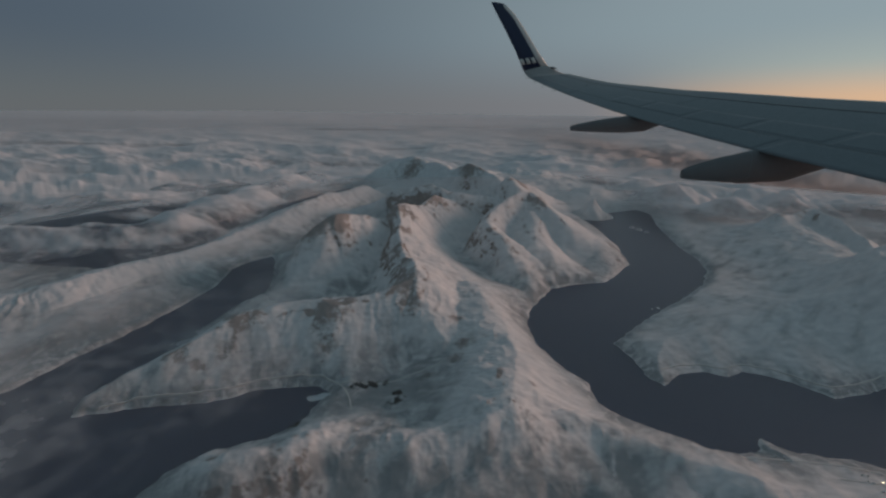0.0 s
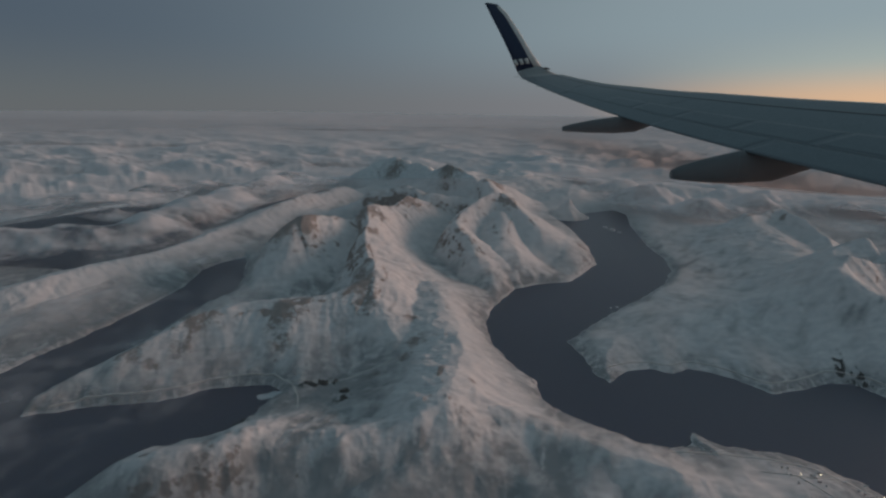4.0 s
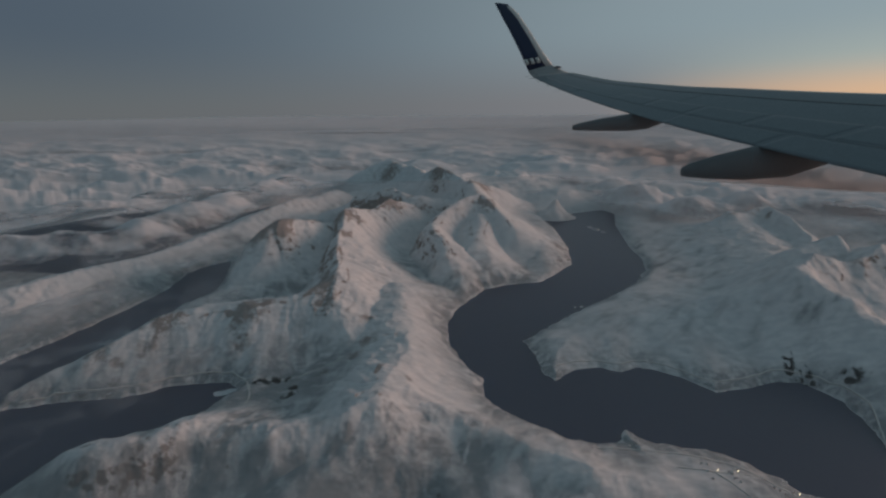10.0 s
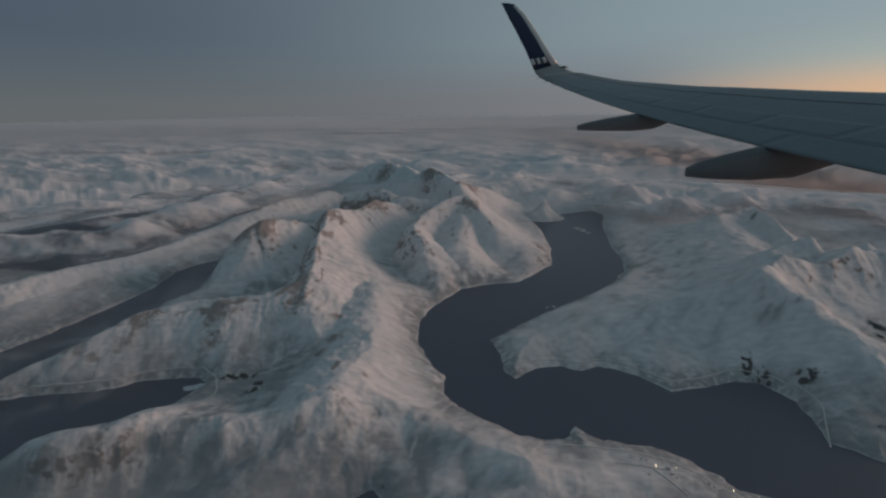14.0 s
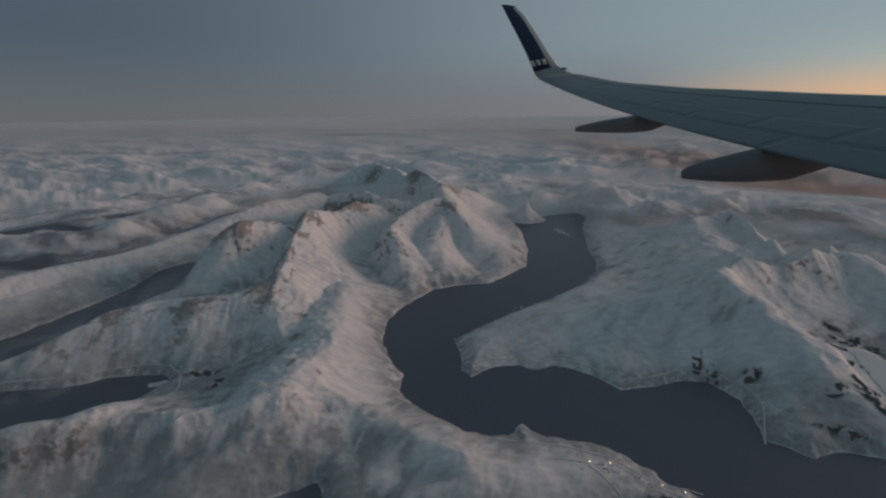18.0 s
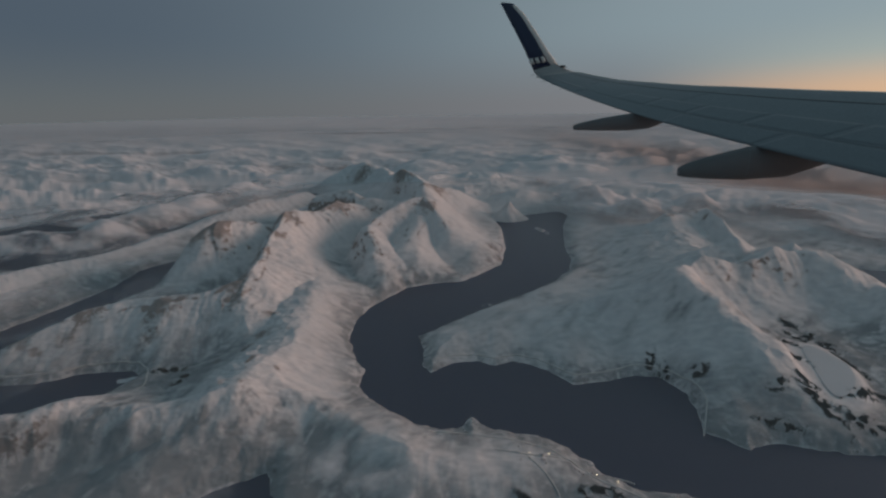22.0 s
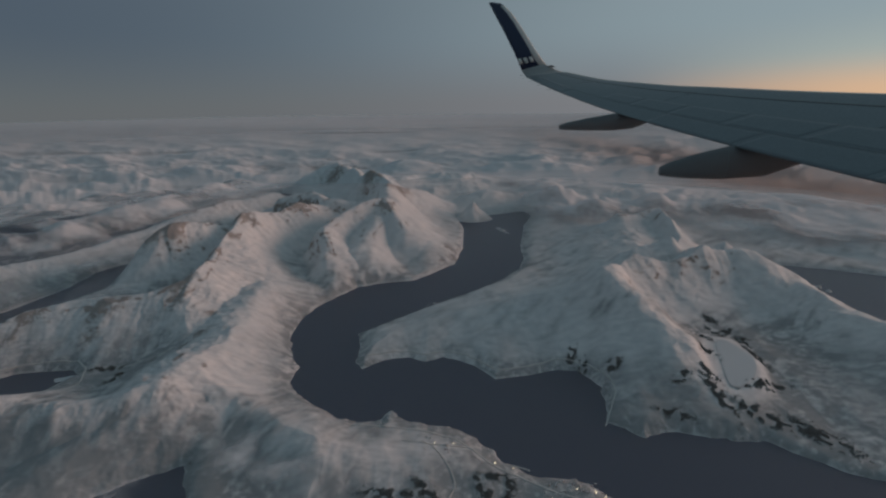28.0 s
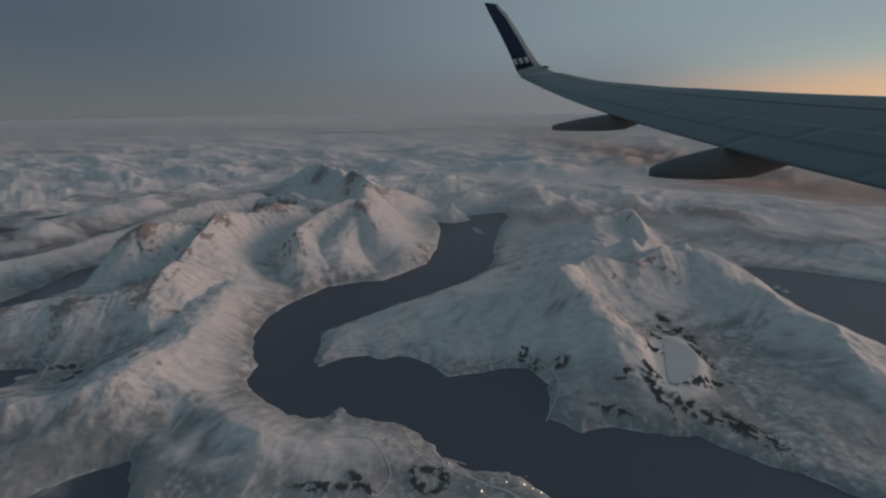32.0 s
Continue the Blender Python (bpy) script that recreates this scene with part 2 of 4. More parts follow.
MAIN_FJORD_EAST = [(250, -290), (205, 20), (171.2, 50.2), (165.3, 53.0), (159.4, 56.8), (153.5, 61.9), (147.5, 61.5), (134.9, 64.6), (127.6, 62.7),
                   (120.6, 67.5), (122.9, 76.0), (123.4, 81.0), (119.4, 88.0), (113.5, 88.6), (104.9, 86.1), (95.4, 84.2), (92.5, 87.7),
                   (87.2, 92.6), (80.6, 95.7), (75.1, 93.0), (69.6, 95.6), (61.4, 93.7), (56.7, 88.8), (54.2, 92.4), (53.6, 100.7),
                   (51.0, 109.2), (60.1, 117.3), (71.5, 127.3), (86.5, 138.6), (102.5, 151.5), (113.4, 166.7), (118.0, 180.8),
                   (118.6, 197.3), (124, 225), (126.7, 239.3), (136, 266), (132, 279), (108, 269)]
WEST_FJORD = [(-190, -290), (-175, 30), (-108.1, 87.9), (-104.6, 100.2), (-98.9, 113.8), (-93.2, 132.9), (-89.6, 152.6), (-92.0, 168.9), (-88.0, 178.5),
              (-80.5, 186.0), (-77.0, 180.0), (-69.4, 158.3), (-66.1, 139.7), (-73.2, 132.9), (-76.5, 119.0), (-76.6, 105.8), (-83.1, 92.4), (-87.1, 82.0),
              (-85.2, 77.8), (-74.3, 80.6), (-61.9, 81.9), (-53.5, 83.9), (-48.1, 87.1), (-40.4, 88.8), (-31.9, 89.2), (-27.4, 86.5),
              (-30.1, 82.4), (-31.5, 77.5), (-35.5, 73.0), (-41, 70), (-48, 67), (-54, 62), (-57, 55), (-66, 40), (-80, -290)]
NORTH_SOUND = [(-215, 178), (-161.2, 171.1), (-137.9, 166.4), (-123.7, 174.5), (-118, 200), (-121, 235), (-114, 262), (-104, 290), (-74, 312),
               (-52, 350), (-80, 372), (-100, 330), (-122, 285), (-140, 240), (-150, 205), (-217, 200)]
EAST_FJORD = [(231.5, 168.5), (250.1, 162.3), (277.9, 147.5), (330, 120), (330, 60), (236, 80), (229.4, 95.3), (224.5, 107.0), (221.0, 123.1), (226.0, 140.2), (227.2, 148.8)]
SOUTH_LAKE = [(10, 45), (14.9, 49.2), (20, 51.8), (25.0, 53.8), (26.6, 51.8), (29.5, 46.7), (36, 36), (34, 15), (0, 10), (2, 36)]
WATERS = [MAIN_FJORD_WEST + MAIN_FJORD_EAST, WEST_FJORD, NORTH_SOUND, EAST_FJORD, SOUTH_LAKE]

# crest lines: (x, y, height) along the crest, reach of the slope to its left and to its right, keenness of the edge
CRESTS = [
    ([(-46, 56, 9.0), (-41, 57.5, 14.5), (-36, 57.8, 17.0), (-28, 60.3, 14.6), (-20, 61.7, 11.5), (-12, 60.5, 9.4), (-5, 61.2, 9.8), (5.4, 63, 10.4), (13.2, 68.1, 11.4)], 12, 8, 0.20),
    ([(13.2, 68.1, 11.4), (17.3, 79, 11.9), (19, 90.6, 10), (17, 104, 10.8), (15.7, 114, 12.4), (10, 130, 8)], 24, 15, 0.30),
    ([(14, 69, 10), (22, 70, 7.5), (30, 69, 5.6), (38, 66, 4.0), (46, 60, 4.2), (55, 54.5, 5.6), (64, 53.5, 3.8), (80, 56, 1.5)], 10, 9, 0.20),
    ([(-83, 83, 3), (-70, 92, 8), (-58, 104, 12.5), (-45, 109, 13.5), (-33, 107, 16), (-22, 112, 14), (-12, 115, 15.6), (-10, 119, 18)], 15, 17, 0.25),
    ([(-8, 110, 14), (-10, 119, 18), (-13, 140, 17), (-17, 160, 20.5), (-20, 181, 24.6), (-13, 196, 19.5), (-3, 214, 21.5), (2, 232, 15)], 11, 22, 0.25),
    ([(-70, 146, 6), (-60, 153, 15), (-51, 159, 23), (-44, 164, 26), (-36, 171, 24), (-28, 178, 18), (-22, 184, 14)], 18, 18, 0.0),
    ([(36, 150, 6), (29, 159, 15.7), (22.5, 171, 15.5), (19.5, 183, 16.6), (24, 196, 19), (34, 206, 22), (45, 212, 24.5)], 8.5, 12, 0.05),
    ([(84, 181, 3), (70, 184, 9), (59, 188, 14.5), (52, 198, 20), (46, 212, 24.5), (43, 232, 23.5), (41, 253, 26), (52, 268, 23), (58, 284, 15)], 14, 20, 0.12),
    ([(40, 168, 11.5), (40, 183, 13.5), (42, 197, 17)], 13, 15, 0.0),
    ([(44, 276, 18), (32, 296, 23), (18.4, 307, 27.5), (8, 322, 20), (0, 345, 21), (-18, 372, 25), (-37, 390, 29), (-56, 380, 20)], 17, 18, 0.15),
    ([(-34, 251, 13), (-27, 250, 18.8), (-16, 248, 20), (-7.7, 245, 22.4), (6, 238, 18), (24, 236, 17)], 22, 11, 0.1),
    ([(57, 98, 2), (66, 104, 4.6), (80, 107, 6.0), (95, 111, 6.8), (110, 117, 9), (122, 115, 14), (132.8, 114, 21.5), (141, 120, 17), (148.6, 125.5, 21.2), (160, 128, 16), (168, 131, 16.5), (177.4, 135.6, 21), (186, 136, 17), (196.4, 135.8, 22.8), (207, 128, 16), (212, 114, 11.5), (213, 98, 9), (205, 78, 7)], 22, 17, 0.46),
    ([(132.8, 114, 20), (139, 102, 15.5), (143, 91, 11), (145, 78, 5)], 14, 17, 0.12),
    ([(156, 140, 9), (160, 160, 8), (166, 185, 8), (174, 206, 9)], 26, 26, 0.10),
    ([(146, 138, 12), (153, 139.5, 17), (160, 142, 17), (167, 144, 19.8), (176, 146, 13)], 16, 14, 0.25),
    ([(184, 143, 15), (190.6, 144.4, 19.5), (197, 146, 14)], 13, 13, 0.3),
    ([(168, 209, 9), (173.5, 211.4, 16.8), (184, 214, 12.5), (200, 220.3, 15.5), (196, 200, 14), (193, 183, 12), (186, 168, 7)], 11, 11, 0.55),
    ([(-190, 120, 6), (-150, 118, 8), (-128, 130, 9), (-118, 150, 9.5), (-107, 175, 8), (-100, 200, 8), (-92, 225, 9), (-78, 260, 12), (-60, 300, 14)], 18, 16, 0.20),
    ([(99, 268, 7), (96, 262, 15), (93, 256, 7)], 8, 8, 0.55),
    ([(110, 300, 10), (150, 280, 9), (175, 300, 14), (230, 290, 8)], 30, 30, 0.40),
]


def to_segment(px, py, ax, ay, bx, by):
    dx, dy = bx - ax, by - ay
    t = np.clip(((px - ax) * dx + (py - ay) * dy) / (dx * dx + dy * dy), 0, 1)
    return np.hypot(px - ax - t * dx, py - ay - t * dy), t


def shore_distance(px, py):
    """Distance to the shore, positive on land."""
    best = np.full_like(px, 1e9)
    for ring in WATERS:
        near, inside = np.full_like(px, 1e9), np.zeros(px.shape, bool)
        for (ax, ay), (bx, by) in zip(ring, ring[1:] + ring[:1]):
            near = np.minimum(near, to_segment(px, py, ax, ay, bx, by)[0])
            if ay != by:
                inside ^= ((ay > py) != (by > py)) & (px < (bx - ax) * (py - ay) / (by - ay) + ax)
        best = np.minimum(best, np.where(inside, -near, near))
    return best


# skerries and islets: (x, y, radius)
ISLETS = [(112.4, 230.5, 2.2), (110.6, 235.5, 1.6), (114.5, 225, 1.4), (75.8, 132.4, 0.55), (73.3, 131.8, 0.4), (230.4, 143.5, 1.3), (231, 139.5, 1.0), (96, 262, 12)]
BARE = [(-44, 163, 5.5), (-51, 158, 5), (-40, 168, 4), (-16, 247, 2.6), (-24, 249, 2.2), (29.5, 160, 1.3), (41, 250, 4), (50, 265, 4), (18, 305, 2.5), (-62, 90, 3), (-22, 178, 3), (-23, 172, 4), (-20, 160, 4), (-17, 145, 4), (-15, 132, 4), (-15, 121, 5), (-21, 115, 4), (-38, 172, 5), (-48, 163, 5), (6, 96, 4), (3, 106, 4), (-52, 165, 6), (-46, 170, 6), (-41, 174, 5), (-33, 105, 6), (-56, 103, 6), (-20, 178, 7), (-12, 117, 6), (-29.2, 52.4, 0.7), (-28.9, 53.8, 0.9), (-28.6, 55.2, 0.9), (-28.2, 56.6, 0.7), (-25.3, 54.4, 0.7), (-24.6, 55.7, 0.9), (-24.0, 57.0, 0.9), (-23.4, 58.3, 0.7), (-38.8, 55.5, 1.3), (-60, 84.5, 3), (-57, 95, 3.5), (-31.3, 97, 4), (-4.4, 86, 3), (2.8, 91, 3), (-3, 212, 8), (47, 205, 6),
        (84, 180, 4), (81, 188, 4), (77, 173, 3), (165, 131, 5), (-68, 92, 4), (-24, 182, 6), (-9, 109, 4), (47, 258, 9), (20, 305, 12), (-28, 366, 14)]


def land(x, y):
    """Height of the ground, how much bare rock it has, and how much scrub and painted shade."""
    wx, wy = x + 2.0 * fbm(x, y, 26, 4, 50, 0.4), y + 2.0 * fbm(x, y, 26, 4, 60, 0.4)
    shore = shore_distance(x + 0.55 * fbm(x, y, 4, 4, 52), y + 0.55 * fbm(x, y, 4, 4, 62))
    for ix, iy, r in ISLETS:
        shore = np.maximum(shore, r * (1 + 0.35 * fbm(x, y, r * 1.5, 3, 160)) - np.hypot(x - ix, y - iy))
    body, along, away = np.zeros_like(x), np.zeros_like(x), np.full_like(x, 60.0)
    for k, (line, to_left, to_right, keen) in enumerate(CRESTS):
        one, start = np.zeros_like(x), 37.0 * k
        for (ax, ay, ah), (bx, by, bh) in zip(line, line[1:]):
            d, t = to_segment(wx, wy, ax, ay, bx, by)
            length = math.hypot(bx - ax, by - ay)
            side = ((bx - ax) * (wy - ay) - (by - ay) * (wx - ax)) / length
            reach = to_right + (to_left - to_right) * smooth(-9, 9, side)
            h = (ah + (bh - ah) * t) * (keen * np.exp(-(d / (reach * 0.42)) ** 1.15) + (1 - keen) * np.exp(-(d / (reach * 0.95)) ** 1.8))
            better = h > np.maximum(one, body)
            along, away = np.where(better, start + t * length, along), np.where(better, d, away)
            one, start = np.maximum(one, h), start + length
        body = np.maximum(body, one) + 0.12 * np.minimum(body, one)
    far = np.clip(smooth(230, 420, y) + smooth(140, 260, np.abs(x - 40) - 0.2 * y), 0, 1)
    under_wing = np.exp(-(((x - 330) / 130.0) ** 4 + ((y - 320) / 150.0) ** 4))
    wild = np.clip(fbm(x, y, 110, 5, 5, 0.45, True) * 9 + 3, 0, 24) * far * (1 - 0.85 * under_wing) * (1 - smooth(1, 12, sunk(x, y)))
    body = np.maximum(body, wild * (1 - smooth(480, 750, y)) * smooth(-190, -40, x - 0.1 * (y - 300)))
    body += 1.4 + 1.1 * fbm(x, y, 38, 4, 9)
    spur = fbm(along + 4 * fbm(x, y, 15, 3, 33), away * 0.3, 12.0, 4, 21, 0.42, True)
    gully = fbm(x + 4 * fbm(x, y, 18, 3, 31), y, 13, 4, 20, 0.42, True)
    rill = fbm(along + 1.5 * fbm(x, y, 9, 3, 37), away * 0.14, 4.2, 4, 25, 0.55, True)
    carved = smooth(-0.15, 0.45, fbm(x, y, 42, 3, 171))
    massif = np.exp(-((x - 158) / 42.0) ** 4 - ((y - 116) / 34.0) ** 4)
    bowl = np.exp(-((x - 45) / 22.0) ** 4 - ((y - 198) / 30.0) ** 4)
    calm = np.clip(massif + 0.9 * bowl + smooth(68, 60, y) * (1 - smooth(40, 60, x)), 0, 1)
    spur, rill = spur * (1 - 0.8 * calm), rill * (1 - 0.8 * calm)
    body += (spur * 0.028 * smooth(0.5, 8, away) + rill * (0.020 + 0.040 * carved) * smooth(1.0, 6, away) + gully * 0.035 * (1 - 0.8 * bowl)) * np.clip(body, 0, 16)
    body += 0.55 * fbm(x, y, 20, 4, 44, 0.42) + 0.34 * fbm(x, y, 6.5, 4, 46, 0.55, True) * smooth(3, 10, body) * (1 - 0.6 * bowl)
    gentle = np.exp(-((x - 78) ** 2 + (y - 104) ** 2) / 900.0) + 0.8 * np.exp(-((x - 90) ** 2 + (y - 56) ** 2) / 700.0) + smooth(95, 125, x) * smooth(140, 170, y) + 1.2 * np.exp(-((x - 68) ** 2 + (y - 71) ** 2) / 20.0)
    bank = (0.95 + 0.30 * fbm(x, y, 30, 3, 90)) * (1 - 0.6 * np.clip(gentle, 0, 1))
    bank += 1.1 * np.exp(-((x + 48) / 15.0) ** 2 - ((y - 160) / 12.0) ** 2)
    cap = np.clip(bank, 0.2, 2.0) * np.clip(shore, 0, None) ** 0.97 + 0.03
    high = body * cap / (body ** 3 + cap ** 3 + 1e-6) ** (1 / 3.0)
    shore = np.where((y > 195) & (x + 0.1 * (y - 180) < -165 + 12 * fbm(x, y, 40, 3, 140)) | (y > 720), -5.0, shore)
    lake_u, lake_v = (x - 160.5) * 0.385 + (y - 86) * 0.923, (x - 160.5) * 0.923 - (y - 86) * 0.385
    basin = np.exp(-((lake_u / 16.0) ** 2 + (lake_v / 8.0) ** 2) ** 3)
    high = high * (1 - basin) + 4.6 * basin
    z = np.where(shore > 0, np.maximum(high, 0.02), np.clip(shore, -5, 0) * 0.35)
    rock = np.zeros_like(x)
    for px, py, r in BARE:
        rock = np.maximum(rock, 0.84 * np.exp(-((x - px) ** 2 + (y - py) ** 2) / (r * r)))
    rock += 0.3 * smooth(0.3, 0.9, spur) * smooth(5, 12, z) + 0.26 * carved * smooth(0.2, 0.9, rill) * smooth(3, 9, z)
    rock += 0.05 * smooth(0.8, 1.25, bank) * smooth(0, 1, (9 - shore) / 6.0) * smooth(0.2, 1.5, shore) * (1 - far)
    ribs = fbm(along + 2 * fbm(x, y, 7, 3, 305), away * 2.4, 6.0, 4, 301, 0.5)
    rock += 0.62 * smooth(0.22, 0.50, ribs) * smooth(13, 3, away) * smooth(8, 13, z) * (1 - 0.7 * massif) * (1 - far)
    rock += 0.62 * np.exp(-((x + 47) / 9.5) ** 2 - ((y - 159) / 7.5) ** 2)
    speck = fbm(x, y, 4.5, 5, 88, 0.62)
    streak = 0.45 * fbm(along + 1.2 * fbm(x, y, 6, 3, 35), away * 0.12, 2.6, 4, 81, 0.6) + 0.35 * speck
    # front slopes and valley behind: extra dark tone painting in shade and window dimming
    front = smooth(63, 53, y) * (1 - smooth(28, 42, x)) + np.exp(-((x + 8) / 20.0) ** 2 - ((y - 82) / 8.0) ** 2)
    scrub_shade = smooth(0, 1, (10.5 + 4.5 * smooth(74, 52, y) * (1 - smooth(30, 50, x)) + 5 * np.exp(-((x + 6) / 22.0) ** 2 - ((y - 82) / 10.0) ** 2) - z - 4.5 * fbm(x, y, 22, 3, 83)) / 8.0) * (0.55 + 0.28 * front + 0.55 * streak) * (1 - far) * smooth(-0.3, 0.15, shore)
    scrub_shade += (0.28 + 0.5 * fbm(x, y, 1.8, 3, 89, 0.6) * (1 - smooth(95, 150, y))) * smooth(0, 1, (3.4 - z) / 2.5) * (1 - far) * smooth(-0.3, 0.15, shore)
    # specks that further paint the front hill's dimness into its colour
    scrub_shade += 0.45 * np.clip(speck + 0.05, 0, 1) * smooth(76, 66, y) * (1 - smooth(28, 48, x)) * smooth(0.3, 2, shore)
    scrub_shade += 0.9 * np.clip(speck + 0.12, 0, 1) * np.exp(-np.clip(shore, 0, None) / 9.0) * smooth(0.5, 2, shore) * smooth(128, 150, y) * (1 - smooth(230, 260, y)) * smooth(10, 30, x) * (1 - smooth(95, 105, x))
    plateau = smooth(60, 90, x) * smooth(92, 105, y) * (1 - smooth(190, 240, y)) * smooth(0.3, 2.0, shore)
    drift = fbm(0.35 * (0.8 * x + 0.6 * y), 1.1 * (0.8 * y - 0.6 * x), 5.5, 5, 201, 0.6)
    scrub_shade += 0.8 * np.clip(drift, -0.3, 1) * plateau
    scrub_shade += 0.55 * (0.8 + 0.6 * speck) * np.exp(-np.clip(shore, 0, None) / 4.5) * smooth(98, 112, x) * smooth(138, 160, y) * (1 - smooth(240, 270, y))
    scrub_shade += 0.62 * np.clip(0.5 + 0.9 * streak + 0.5 * speck, 0, 1.2) * np.exp(-((x - 161) / 16.0) ** 2 - ((y - 98) / 15.0) ** 2)
    # darker streaked patches on the lower western slopes
    scrub_shade += 0.5 * np.clip(0.45 + streak + 0.5 * speck, 0, 1) * np.exp(-((x + 22) / 38.0) ** 2 - ((y - 122) / 30.0) ** 2) * smooth(17, 8, z) * smooth(0.3, 2, shore)
    scrub_shade *= 1 - 0.6 * np.clip(0.4 + 2 * fbm(x, y, 9, 2, 77), 0, 1) * np.exp(-(np.clip(shore, 0, None) / 0.5) ** 2)
    scrub_shade *= (1 - np.clip(basin * 1.4, 0, 1)) * (1 - 0.5 * smooth(50, 68, x) * smooth(84, 96, y) * (1 - smooth(118, 134, x) * smooth(118, 104, y)))
    return z, rock, scrub_shade


def height_at(x, y):
    return float(land(np.array([[float(x)]]), np.array([[float(y)]]))[0][0, 0])


def fan_mesh(name, x, y, z, mat, extra=None):
    rows, cols = x.shape
    me = bpy.data.meshes.new(name)
    idx = np.arange(rows * cols).reshape(rows, cols)
    quads = np.stack([idx[:-1, :-1], idx[:-1, 1:], idx[1:, 1:], idx[1:, :-1]], -1).reshape(-1, 4)
    if extra and "cover" in extra:
        quads = quads[extra["cover"].ravel()[quads].max(1) > -0.1]
    me.vertices.add(rows * cols)
    me.vertices.foreach_set("co", np.stack([x, y, z], -1).astype(np.float32).ravel())
    me.loops.add(quads.size)
    me.loops.foreach_set("vertex_index", quads.astype(np.int32).ravel())
    me.polygons.add(len(quads))
    me.polygons.foreach_set("loop_start", (np.arange(len(quads)) * 4).astype(np.int32))
    me.polygons.foreach_set("use_smooth", np.ones(len(quads), bool))
    for key, values in (extra or {}).items():
        me.attributes.new(key, "FLOAT", "POINT").data.foreach_set("value", values.astype(np.float32).ravel())
    me.update(calc_edges=True)
    me.materials.append(mat)
    return new(name, me)


def fan(rows, cols, first, last, behind=False, far_rows=0):
    """A fan of points over the plan, fine near by and wide far off."""
    y = 67.6 / np.tan(np.radians(np.linspace(first, 3.2 if far_rows else last, rows)))
    if far_rows:
        y = np.concatenate([y, np.geomspace(y[-1], 67.6 / math.tan(radians(last)), far_rows + 1)[1:]])
    if behind:
        y = np.concatenate([np.linspace(-280, y[0], 40, endpoint=False), y])
    yy, v = np.meshgrid(y, np.linspace(-1, 1, cols), indexing="ij")
    return 50 + (np.abs(yy - 20) * 1.25 + 100) * v, yy


gx, gy = fan(860, 1050, 60.0, 1.18, True)
gz, bare_rock, scrub_shade_cover = land(gx, gy)
gz = gz - sunk(gx, gy)
ground = fan_mesh("ground", gx, gy, gz, SNOW, {"rock": bare_rock, "scrub_shade": scrub_shade_cover})
tagged(ground, "snow-covered mountains, ridges and fjord shores at dusk", "ground", kind="structure")

wx, wy = fan(260, 260, 60.0, 1.18, True)
low_coast = sunk(wx, wy)
water = fan_mesh("water", wx, wy, -low_coast - 4 * smooth(4, 20, low_coast), WATER)
tagged(water, "dark calm fjord water between snowy shores", "water", kind="structure")


# ---- clouds ----
def cloud_sheet(name, label, shape, rows, cols, first, last, far_rows, mat=None):
    x, y = fan(rows, cols, first, last, False, far_rows)
    z, dens = shape(x, y)
    return tagged(fan_mesh(name, x, y, z, mat or CLOUD, {"cover": dens}), label, "cloud", kind="stuff")


# southern edge of the cloud over the sound: cloud lies to the north-west of it
BANK = [(-420, 142), (-240, 157), (-165, 164), (-140, 166), (-117, 180), (-107, 200), (-104, 225), (-98, 250), (-95, 280), (-97, 320), (-84, 366), (-40, 392), (60, 480), (300, 540), (900, 640)]


def bank_distance(x, y):
    """Distance into the cloud from its southern edge."""
    near, sign = np.full_like(x, 1e9), np.ones_like(x)
    for (ax, ay), (bx, by) in zip(BANK, BANK[1:]):
        d = to_segment(x, y, ax, ay, bx, by)[0]
        side = (bx - ax) * (y - ay) - (by - ay) * (x - ax)
        sign = np.where(d < near, np.sign(side), sign)
        near = np.minimum(near, d)
    return near * sign


